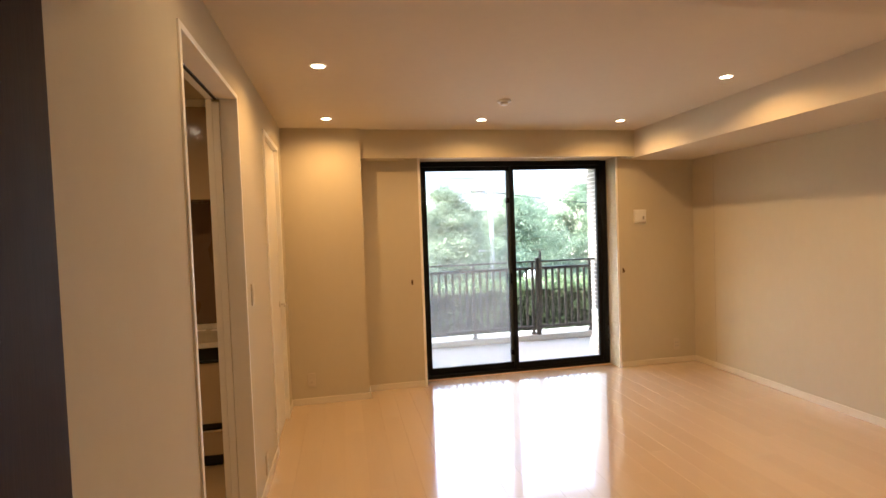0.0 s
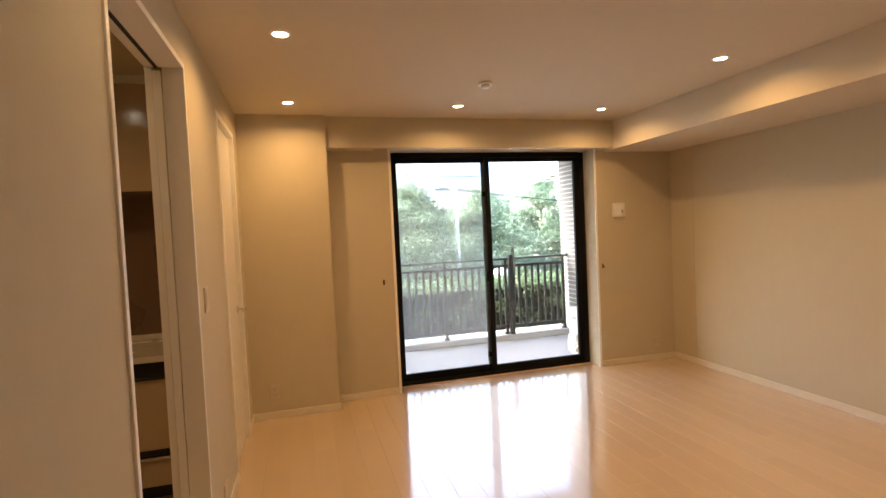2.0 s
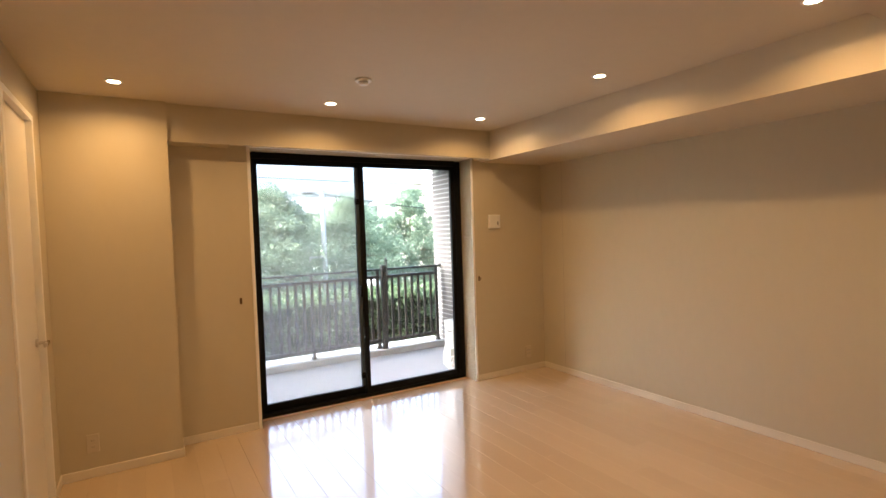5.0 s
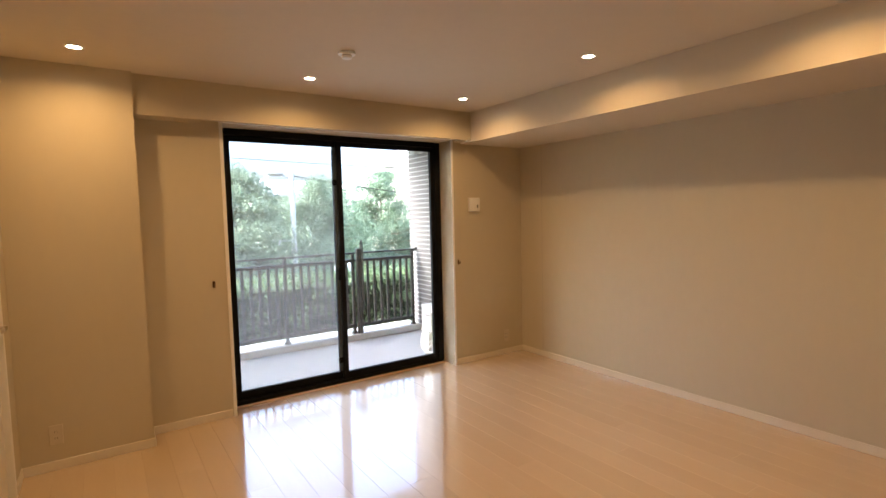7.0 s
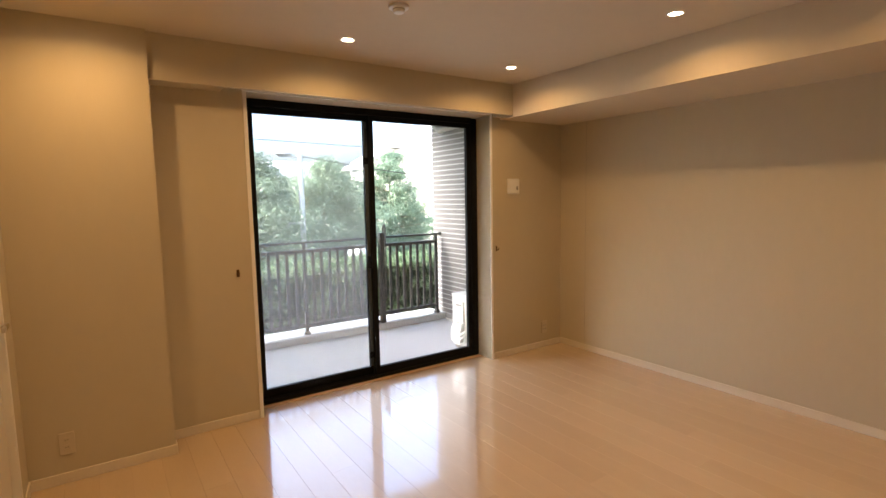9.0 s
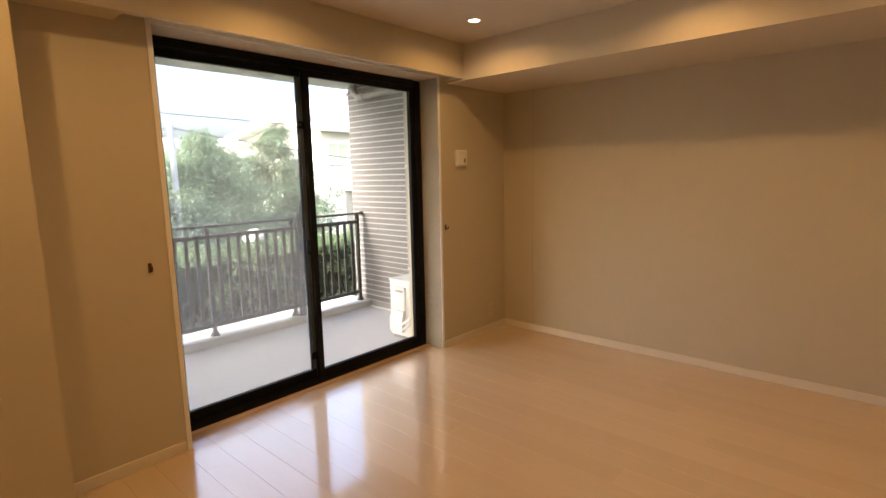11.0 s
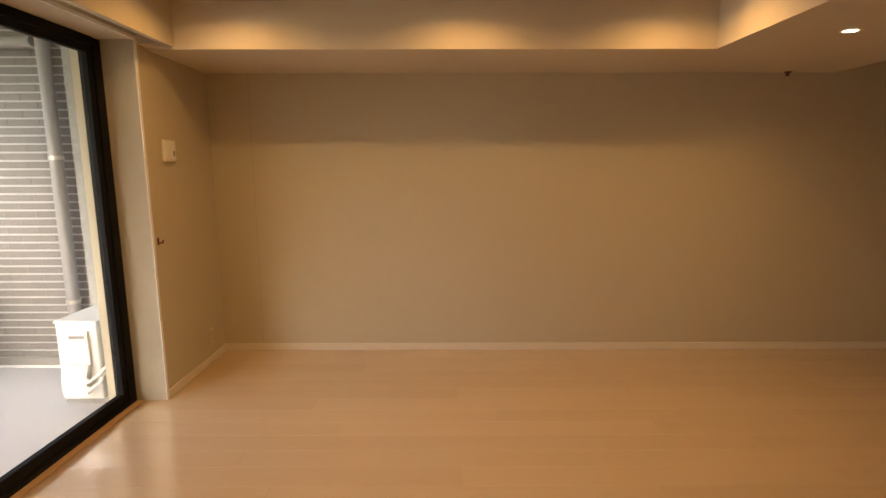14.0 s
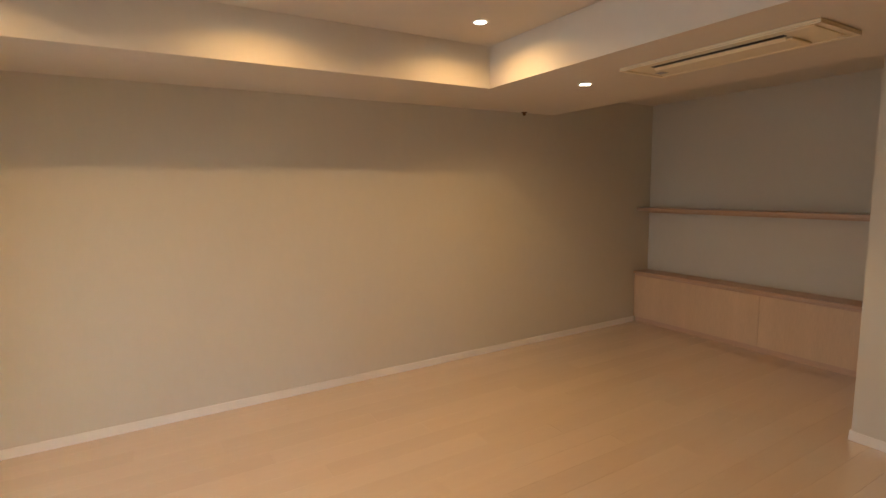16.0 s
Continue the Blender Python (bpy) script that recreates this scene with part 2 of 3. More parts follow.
def prism(outline, axis, a, b):
    """An outline of two coordinates drawn out along an axis, 'x', 'y' or 'z'."""
    bm = bmesh.new()

    def v(p, d):
        return {"x": (d, p[0], p[1]), "y": (p[0], d, p[1]), "z": (p[0], p[1], d)}[axis]
    lo = [bm.verts.new(v(p, a)) for p in outline]
    hi = [bm.verts.new(v(p, b)) for p in outline]
    n = len(outline)
    bm.faces.new(lo[::-1])
    bm.faces.new(hi)
    for k in range(n):
        bm.faces.new((lo[k], lo[(k + 1) % n], hi[(k + 1) % n], hi[k]))
    bmesh.ops.recalc_face_normals(bm, faces=bm.faces)
    return bm


# ---- plan, in metres ----
WEST, EAST, NORTH = -0.625, 3.585, 5.19
CEIL, SOFFIT = 2.45, 2.175
WT = 0.135
SOUTH_NICHE, ENTRY = -1.0, 0.37
COL_X, COL_Y = 0.063, 4.98
WIN = (0.63, 2.68, 2.205)
FRAME_Y = 5.39
OUT_Y = 5.56
DECK = -0.07
GROUND = -1.2

# ---- the large structure ----
structure("floor", bx(-2.7, EAST, -1.05, FRAME_Y, -0.15, -0.004), M_SUBFLOOR, "pale maple plank floor with a glossy finish", "floor")
structure("wall_west", boxes([
    (WEST - WT, WEST, 0.25, 2.19, 0, CEIL), (WEST - WT, WEST, 2.19, 3.115, 2.225, CEIL), (WEST - WT, -0.738, 3.115, 3.965, 0, CEIL), (-0.702, WEST, 3.115, 3.965, 0, CEIL), (-0.738, -0.702, 3.30, 3.965, 0, CEIL), (-0.738, -0.702, 3.115, 3.30, 2.2, CEIL),
    (WEST - WT, WEST, 3.965, 4.70, 2.225, CEIL), (WEST - WT, WEST, 4.70, OUT_Y, 0, CEIL)]), M_WALL,
    "white wallpapered wall with a kitchen opening and a closet door", "wall")
structure("wall_north", boxes([
    (COL_X, WIN[0], NORTH, OUT_Y, 0, CEIL), (WIN[0], WIN[1], NORTH + 0.002, OUT_Y, WIN[2], CEIL), (WIN[1], EAST, NORTH, OUT_Y, 0, CEIL)]), M_WALL,
    "white wallpapered wall round the balcony window", "wall")
structure("column", bx(WEST + 0.001, COL_X, COL_Y, OUT_Y, 0, CEIL), M_WALL, "white wallpapered corner column beside the window", "column")
structure("wall_east", bx(EAST, EAST + 0.15, -1.13, OUT_Y, 0, CEIL), M_WALL, "plain white wallpapered long wall", "wall")
structure("wall_south", bx(1.13, EAST, SOUTH_NICHE - 0.13, SOUTH_NICHE, 0, CEIL), M_WALL, "white wallpapered back wall of the niche", "wall")
structure("wall_niche_side", bx(1.01, 1.13, SOUTH_NICHE - 0.13, ENTRY, 0, CEIL), M_WALL, "white wallpapered side wall of the niche", "wall")
structure("wall_entry", boxes([(WEST - WT, -0.56, 0.25, ENTRY - 0.002, 0, CEIL), (-0.56, 0.36, 0.25, ENTRY, 2.2, CEIL), (0.36, 1.01, 0.25, ENTRY, 0, CEIL)]), M_WALL,
          "white wallpapered wall with the entry doorway", "wall")
structure("wall_hall", boxes([(-1.0, -0.9, -1.13, 0.25, 0, CEIL), (-0.9, 1.01, -1.13, -1.03, 0, CEIL)]), M_WALL, "plain white hall wall behind the doorway", "wall")
structure("wall_kitchen", boxes([(-2.7, -2.6, 1.4, 4.5, 0, CEIL), (-2.6, WEST - WT, 1.4, 1.5, 0, CEIL), (-2.6, WEST - WT, 4.42, 4.52, 0, CEIL)]), M_WALL,
          "plain white kitchen walls", "wall")
structure("ceiling", boxes([(-2.7, EAST + 0.15, -1.13, OUT_Y, CEIL, CEIL + 0.15)]), M_CEIL, "white wallpapered ceiling with downlights", "ceiling")
structure("soffit_east", bx(2.80, EAST, 0.455, NORTH, SOFFIT, CEIL - 0.001), M_CEIL, "lowered white ceiling beam along the long wall", "ceiling beam")
structure("soffit_south", bx(WEST, 2.80, 0.455, 1.77, SOFFIT, CEIL - 0.001), M_CEIL, "lowered white ceiling part with the air conditioner", "ceiling beam")
structure("ceiling_niche", bx(WEST, EAST, SOUTH_NICHE, 0.455, 2.36, CEIL - 0.001), M_CEIL, "white ceiling over the niche", "ceiling")
structure("window_beam", boxes([(COL_X, 0.47, 5.02, NORTH, 2.19, CEIL - 0.001), (0.47, 2.80, 5.02, 5.055, 2.19, CEIL - 0.001),
                                (0.47, 2.72, 5.055, NORTH, 2.30, CEIL - 0.001), (2.72, 2.80, 5.055, NORTH, 2.19, CEIL - 0.001)]), M_WALL,
          "white beam with a curtain pocket above the window", "ceiling beam")

structure("wallpaper_seam", bx(EAST - 0.0006, EAST, 4.878, 4.8795, 0.061, SOFFIT), M_SEAM, "fine vertical wallpaper seam", "seam")

# baseboards, 60 mm high
BB = 0.009
base = [(WEST, WEST + BB, 1.0, 2.18, 0, 0.06), (WEST, WEST + BB, 3.125, 3.955, 0, 0.06), (WEST, WEST + BB, 4.71, COL_Y, 0, 0.06),
        (WEST + BB, COL_X + BB, COL_Y - BB, COL_Y, 0, 0.06), (COL_X, COL_X + BB, COL_Y, NORTH - BB, 0, 0.06),
        (COL_X, 0.60, NORTH - BB, NORTH, 0, 0.06), (2.705, EAST - BB, NORTH - BB, NORTH, 0, 0.06),
        (EAST - BB, EAST, -0.78, NORTH, 0, 0.06), (0.40, 1.13 + BB, ENTRY, ENTRY + BB, 0, 0.06), (1.13, 1.13 + BB, -0.76, ENTRY, 0, 0.06)]
for b in base:
    structure("baseboard", bx(*b, bevel=0.003), M_BASE, "low white baseboard along the wall", "baseboard")

# ---- the balcony window ----
win = tagged(new("window_1"), "black aluminium two-leaf sliding balcony window, closed", "window", kind="structure")
FX0, FX1, FZ = 0.65, 2.645, 2.20
part("window_frame", boxes([(FX0 - 0.02, FX0 + 0.03, FRAME_Y - 0.01, FRAME_Y + 0.11, 0.0, FZ), (FX1 - 0.03, FX1 + 0.035, FRAME_Y - 0.01, FRAME_Y + 0.042, 0.0, FZ), (FX1 + 0.012, FX1 + 0.035, FRAME_Y + 0.042, FRAME_Y + 0.11, 0.0, FZ),
                            (FX0 + 0.03, FX1 - 0.03, FRAME_Y - 0.01, FRAME_Y + 0.11, FZ - 0.045, FZ + 0.004), (FX1 - 0.03, FX1 + 0.012, FRAME_Y + 0.042, FRAME_Y + 0.11, FZ - 0.045, FZ + 0.004), (FX1 - 0.03, FX1 + 0.012, FRAME_Y + 0.042, FRAME_Y + 0.11, 0.0, 0.03), (FX0 + 0.03, FX1 - 0.03, FRAME_Y - 0.01, FRAME_Y + 0.11, 0.0, 0.03)], 0.003),
     M_BLACK, win)


def sash(x0, x1, y, parent):
    """One sliding leaf: stiles, rails and its pane."""
    z0, z1, s = 0.031, FZ - 0.046, 0.042
    leaf = part("sash", boxes([(x0, x0 + s, y, y + 0.035, z0, z1), (x1 - s, x1, y, y + 0.035, z0, z1),
                               (x0 + s, x1 - s, y, y + 0.035, z1 - 0.04, z1), (x0 + s, x1 - s, y, y + 0.035, z0, z0 + 0.062)], 0.002), M_BLACK, parent)
    pane = part("pane", bx(x0 + s - 0.006, x1 - s + 0.006, y + 0.014, y + 0.020, z0 + 0.056, z1 - 0.034), M_GLASS, leaf, "clear glass pane")
    pane.visible_shadow = False
    return leaf


left_leaf = sash(FX0 + 0.031, 1.62, FRAME_Y + 0.045, win)
right_leaf = sash(1.60, FX1 - 0.031, FRAME_Y + 0.002, win)
for z, h in ((1.80, 0.05), (0.20, 0.05)):
    bm = bx(1.562, 1.60, FRAME_Y + 0.028, FRAME_Y + 0.046, z - h / 2, z + h / 2, 0.004)
    rod(bm, (1.580, FRAME_Y + 0.03, z), (1.580, FRAME_Y + 0.012, z), 0.012)
    part("guard_lock", bm, M_BLACK, left_leaf, "small black safety lock")
bm = bx(1.578, 1.60, FRAME_Y + 0.0, FRAME_Y + 0.044, 0.93, 1.03, 0.005)
box(bm, 1.572, 1.590, FRAME_Y - 0.02, FRAME_Y + 0.004, 0.955, 0.985, 0.004)
rod(bm, (1.581, FRAME_Y - 0.012, 0.97), (1.581, FRAME_Y - 0.02, 1.045), 0.008)
part("crescent_lock", bm, M_BLACK, right_leaf, "black crescent lock")
# two thin strips paint the reflection seen on the left leaf's stile
part("meeting_stile", bx(1.601, 1.618, FRAME_Y + 0.0405, FRAME_Y + 0.0445, 0.04, FZ - 0.05), M_STILE_SHEEN, left_leaf, "black meeting stile with its reflection painted grey-green")
part("stile_sheen_strip", bx(1.578, 1.5995, FRAME_Y + 0.0415, FRAME_Y + 0.0445, 0.10, FZ - 0.09), M_STILE_SHEEN, left_leaf, "added strip painting the grey-green reflection on the stile")
screen = part("insect_screen", bx(FX0 + 0.05, 1.62, FRAME_Y + 0.098, FRAME_Y + 0.0995, 0.06, FZ - 0.07), M_NET, win, "grey insect netting")
screen.visible_shadow = False
part("screen_frame", boxes([(1.60, 1.625, FRAME_Y + 0.090, FRAME_Y + 0.108, 0.04, FZ - 0.05), (FX0 + 0.031, FX0 + 0.05, FRAME_Y + 0.09, FRAME_Y + 0.108, 0.04, FZ - 0.05)]), M_BLACK, win)
part("lining", boxes([(0.605, 0.63, NORTH - 0.006, FRAME_Y - 0.011, 0, 2.205), (2.68, 2.703, NORTH - 0.006, FRAME_Y - 0.011, 0, 2.205),
                      (0.605, 2.703, NORTH - 0.006, FRAME_Y - 0.011, 2.206, 2.226)], 0.0015), M_TRIM, win, "white window lining")
part("sill_track", bx(0.631, 2.679, FRAME_Y - 0.055, FRAME_Y - 0.011, 0.0, 0.004, 0.001), M_MAPLE, win, "pale wooden threshold strip")

# ---- kitchen opening and closet door ----
trim = tagged(new("trim"), "white casing round the kitchen opening", "door casing", kind="structure")
part("casing", boxes([(WEST - WT - 0.008, WEST + 0.008, 2.181, 2.206, 0, 2.235), (WEST - WT - 0.008, -0.738, 3.10, 3.124, 0, 2.235), (-0.702, WEST + 0.008, 3.10, 3.124, 0, 2.235),
                      (WEST - WT - 0.008, WEST + 0.008, 2.206, 3.10, 2.210, 2.235)], 0.002), M_TRIM, trim)
part("sliding_track", bx(-0.726, -0.714, 2.206, 3.09, 2.203, 2.2095), M_DARK, trim, "dark sliding track")
sd = thing("sliding_door", (-0.72, 3.094, 0.004), "white sliding kitchen door, pushed open into the wall", "door")
part("door_leaf", bx(-0.016, 0.016, 0.001, 0.2, 0.0, 2.19, 0.002), M_DOOR, sd)
part("door_edge", bx(-0.0155, 0.0155, -0.002, 0.0008, 0.0, 2.19), M_TRIM, sd)

door = tagged(new("door_1"), "white flush closet door, closed, with a lever handle", "door", kind="structure")
part("door_frame", boxes([(WEST - WT, WEST + 0.010, 3.955, 3.99, 0, 2.238), (WEST - WT, WEST + 0.010, 4.675, 4.71, 0, 2.238),
                          (WEST - WT, WEST + 0.010, 3.99, 4.675, 2.205, 2.238)], 0.002), M_TRIM, door)
leaf = part("door_leaf", bx(WEST - 0.055, WEST - 0.022, 3.993, 4.671, 0.006, 2.202, 0.002), M_DOOR, door)
bm = bmesh.new()
rod(bm, (WEST - 0.022, 4.60, 0.965), (WEST - 0.012, 4.60, 0.965), 0.025, 24)
rod(bm, (WEST - 0.012, 4.60, 0.965), (WEST + 0.032, 4.60, 0.965), 0.009, 16)
box(bm, WEST + 0.024, WEST + 0.040, 4.49, 4.612, 0.953, 0.977, 0.006)
part("door_handle", bm, M_STEEL, leaf, "satin metal lever handle", smooth=False)
part("door_stop", boxes([(WEST - 0.075, WEST - 0.056, 3.99, 4.005, 0, 2.205), (WEST - 0.075, WEST - 0.056, 4.66, 4.675, 0, 2.205)]), M_DARK, door)
structure("closet_back", bx(WEST - WT - 0.02, WEST - WT - 0.002, 3.94, 4.72, 0, 2.24), M_WALL, "plain wall behind the closet door", "wall")

# ---- the dark entry door, opened against the west wall ----
ed = thing("entry_door", (-0.585, 0.42, 0.006), "dark brown wood-grain entry door, standing open against the wall", "door")
part("door_leaf", bx(-0.018, 0.018, 0.0, 0.86, 0.0, 2.18, 0.002), M_DARKWOOD, ed)
bm = bmesh.new()
rod(bm, (0.018, 0.795, 0.96), (0.028, 0.795, 0.96), 0.025, 24)
rod(bm, (0.028, 0.795, 0.96), (0.066, 0.795, 0.96), 0.009)
box(bm, 0.058, 0.072, 0.69, 0.805, 0.95, 0.972, 0.005)
part("door_handle", bm, M_STEEL, ed, "satin metal lever handle")
for z in (0.25, 1.1, 1.95):
    part("hinge", rod(bmesh.new(), (0.0, -0.008, z - 0.05), (0.0, -0.008, z + 0.05), 0.008), M_STEEL, ed)
etrim = tagged(new("trim"), "white casing round the entry doorway", "door casing", kind="structure")
part("casing", boxes([(-0.562, -0.54, 0.245, 0.378, 0, 2.22), (0.34, 0.362, 0.245, 0.378, 0, 2.22), (-0.54, 0.34, 0.245, 0.378, 2.198, 2.22)], 0.002), M_TRIM, etrim)

# ---- kitchen seen through the opening ----
kx0, kx1, ky = -2.5, -0.80, 3.865
for k in range(3):
    w = (kx1 - kx0) / 3
    a, b = kx0 + k * w, kx0 + (k + 1) * w
    cab = thing("base_cabinet", (a, ky, 0), "glossy cream kitchen base cabinet with two deep drawers", "cabinet", group="kitchen base cabinets")
    part("body", bx(0.001, w - 0.001, 0.022, 0.53, 0.08, 0.80), M_DARK, cab)
    part("plinth", bx(0.0, w, 0.06, 0.075, 0.0, 0.08), M_DARK, cab)
    for z0, z1 in ((0.09, 0.245), (0.30, 0.70)):
        dr = part("drawer", bx(0.003, w - 0.003, 0.0, 0.020, z0, z1, 0.002), M_CABINET, cab, "glossy cream drawer front")
        part("handle", bx(0.003, w - 0.003, -0.012, 0.016, z1 + 0.001, z1 + 0.016, 0.002), M_STEEL if z0 < 0.2 else M_DARK, dr)
    up = thing("wall_cabinet", (a, ky + 0.16, 1.775), "glossy cream kitchen wall cabinet", "cabinet", group="kitchen wall cabinets")
    part("body", bx(0.001, w - 0.001, 0.02, 0.37, 0.0, 0.62), M_CABINET, up)
    part("door", bx(0.002, w - 0.002, 0.0, 0.018, 0.0, 0.62, 0.002), M_CABINET, up)
    part("finger_pull", bx(w - 0.14, w - 0.06, -0.004, 0.0, 0.015, 0.035, 0.002), M_GREYPLASTIC, up)
wt = thing("worktop", (kx0, ky, 0.80), "white kitchen worktop on the base cabinets", "worktop")
part("slab", bx(0, kx1 - kx0, -0.015, 0.55, 0.0, 0.035, 0.004), M_WORKTOP, wt)
part("upstand", bx(0, kx1 - kx0, 0.52, 0.55, 0.036, 0.075, 0.003), M_WORKTOP, wt)
structure("kitchen_backsplash", bx(kx0, WEST - WT, 4.405, 4.418, 0.875, 1.775), M_SPLASH, "brown kitchen wall panel behind the worktop", "wall panel")
structure("kitchen_filler", bx(kx0, WEST - WT - 0.001, ky + 0.17, 4.40, 2.396, CEIL - 0.001), M_TRIM, "white filler panel over the kitchen wall cabinets", "panel")

# ---- downlights ----
DOWN = [(-0.215, 4.59, CEIL), (1.09, 4.59, CEIL), (2.395, 4.59, CEIL), (-0.215, 3.29, CEIL), (2.395, 3.29, CEIL), (2.41, 2.12, CEIL), (2.385, 1.30, SOFFIT), (-0.215, 2.12, CEIL), (-1.35, 2.95, CEIL), (-2.0, 2.95, CEIL)]
rim_mesh = lens_mesh = None
for x, y, z in DOWN:
    dl = thing("downlight", (x, y, z), "small round recessed ceiling downlight, lit warm white", "downlight", group="ceiling downlights")
    if rim_mesh is None:
        bm = bmesh.new()
        prof = [(0.034, -0.001), (0.035, -0.005), (0.041, -0.006), (0.047, -0.003), (0.048, 0.0)]
        seg = 36
        rows = [[bm.verts.new((r * math.cos(2 * math.pi * j / seg), r * math.sin(2 * math.pi * j / seg), h)) for j in range(seg)] for r, h in prof]
        for a, b in zip(rows, rows[1:]):
            for j in range(seg):
                bm.faces.new((a[j], a[(j + 1) % seg], b[(j + 1) % seg], b[j]))
        r0 = part("rim", bm, M_PLASTIC, dl, "white rim", smooth=True)
        bm = bmesh.new()
        bmesh.ops.create_circle(bm, cap_ends=True, segments=36, radius=0.0345, matrix=Matrix.Translation((0, 0, -0.0015)))
        bmesh.ops.reverse_faces(bm, faces=bm.faces)
        l0 = part("lens", bm, M_LAMP, dl, "glowing lens")
        rim_mesh, lens_mesh = r0.data, l0.data
    else:
        for nm, me in (("rim", rim_mesh), ("lens", lens_mesh)):
            o = new(nm, me)
            o.parent = dl
    ld = bpy.data.lights.new("downlight_beam", "AREA")
    ld.shape, ld.size, ld.color, ld.spread = "DISK", 0.066, LAMP_COLOUR, radians(154)
    ld.energy = LAMP_WATTS * (0.5 if x < -1 else 0.2 if (x < 0 and y < 2.5) else 1.0)
    lo = new("downlight_beam", ld)
    lo.matrix_world = pose(x, y, z - 0.0065)

# ---- small fixtures ----
sm = thing("smoke_detector", (1.09, 3.965, CEIL), "round white smoke detector on the ceiling", "smoke detector")
part("base", lathe([(0.050, 0.0), (0.051, -0.010), (0.048, -0.014)]), M_PLASTIC, sm, smooth=False)
part("sensor", lathe([(0.030, -0.013), (0.030, -0.026), (0.026, -0.034), (0.012, -0.036)]), M_PLASTIC, sm)
part("slots", lathe([(0.0305, -0.017), (0.0305, -0.021)]), M_GREYPLASTIC, sm)

wv = thing("wall_vent", (2.945, NORTH, 1.585), "square white air vent cover on the window wall", "vent")
part("cover", bx(-0.07, 0.07, -0.022, 0.0, -0.07, 0.07, 0.008), M_PLASTIC, wv)
part("inner_panel", bx(-0.058, 0.058, -0.026, -0.0222, -0.058, 0.058, 0.003), M_PLASTIC, wv)
part("knob", bx(0.022, 0.040, -0.032, -0.0262, -0.035, 0.0, 0.003), M_GREYPLASTIC, wv)

for x, z in ((2.745, 1.024), (0.515, 1.022)):
    hk = thing("curtain_hook", (x, NORTH, z), "small brown curtain tie-back hook on the wall", "hook", group="curtain hooks")
    part("plate", bx(-0.009, 0.009, -0.006, 0.0, -0.024, 0.024, 0.003), M_BRASS, hk)
    part("hook_arm", tube(bmesh.new(), [(0, -0.004, -0.008), (0, -0.030, -0.010), (0.0, -0.034, 0.010)], 0.004), M_BRASS, hk)


def wall_plate(name, at, turn, label, cat, w=0.07, h=0.12, kind="outlet"):
    p = thing(name, at, label, cat, turn=turn)
    part("cover", bx(-w / 2, w / 2, -0.008, 0.0, -h / 2, h / 2, 0.003), M_PLATE, p)
    if kind == "outlet":
        for z in (-0.02, 0.02):
            part("socket", bx(-0.016, 0.016, -0.0095, -0.0082, z - 0.014, z + 0.014, 0.001), M_PLATE, p)
            for x in (-0.006, 0.006):
                part("slot", bx(x - 0.001, x + 0.001, -0.0099, -0.0096, z - 0.005, z + 0.005), M_DARK, p)
    elif kind == "switch":
        for z in (-0.028, 0.0, 0.028):
            part("rocker", bx(-0.021, 0.021, -0.011, -0.0082, z - 0.012, z + 0.012, 0.002), M_PLATE, p)
    elif kind == "holes":
        for x in (-0.014, 0.014):
            for z in (-0.018, 0.018):
                part("socket", rod(bmesh.new(), (x, -0.0082, z), (x, -0.010, z), 0.006), M_GREYPLASTIC, p)
    return p


wall_plate("wall_outlet", (-0.45, COL_Y, 0.22), 0, "white double power outlet low on the column", "outlet")
wall_plate("aerial_outlet", (3.35, NORTH, 0.20), 0, "white wall outlet with four sockets near the corner", "outlet", kind="holes")
wall_plate("light_switch", (WEST, 3.30, 1.19), 90, "white three-rocker light switch by the kitchen opening", "light switch", kind="switch")
wall_plate("wall_outlet", (WEST, 3.50, 0.15), 90, "white power outlet low beside the kitchen opening", "outlet")
wall_plate("wall_outlet", (0.86, ENTRY, 0.58), 180, "white wall outlet on the pillar by the niche", "outlet")

sp = thing("ceiling_hook", (3.545, 0.84, SOFFIT), "small dark brown ceiling fitting at the top of the wall", "hook")
part("base", lathe([(0.026, 0.0), (0.026, -0.006), (0.014, -0.012)], 20), M_BRASS, sp)
part("tip", lathe([(0.012, -0.012), (0.015, -0.026), (0.006, -0.032)], 16), M_BRASS, sp)

# ---- ceiling cassette air conditioner ----
ac = thing("air_conditioner", (1.475, 1.27, SOFFIT), "flat cream ceiling cassette air conditioner with one long slot", "air conditioner")
part("panel", bx(-0.50, 0.50, -0.19, 0.19, -0.012, 0.0, 0.005), M_AC, ac)
part("border", boxes([(-0.50, 0.50, 0.165, 0.19, -0.020, -0.0122), (-0.50, 0.50, -0.19, -0.165, -0.020, -0.0122),
                      (-0.50, -0.475, -0.165, 0.165, -0.020, -0.0122), (0.475, 0.50, -0.165, 0.165, -0.020, -0.0122)], 0.002), M_AC, ac)
part("grille", bx(-0.33, 0.37, -0.14, 0.045, -0.024, -0.0122, 0.005), M_AC, ac, "intake grille")
part("outlet_slot", bx(-0.32, 0.36, 0.068, 0.104, -0.0135, -0.0122), M_DARK, ac, "dark outlet slot")
lv = part("louvre", bx(-0.315, 0.355, -0.011, 0.011, -0.002, 0.002, 0.0015), M_AC, ac)
lv.matrix_basis = pose(0, 0.068, -0.024, 35, 0, 0)
part("end_cover", bx(-0.46, -0.345, -0.15, 0.15, -0.018, -0.0122, 0.002), M_AC, ac)
part("display", bx(0.40, 0.45, -0.11, -0.06, -0.0145, -0.0122, 0.001), M_GREYPLASTIC, ac)

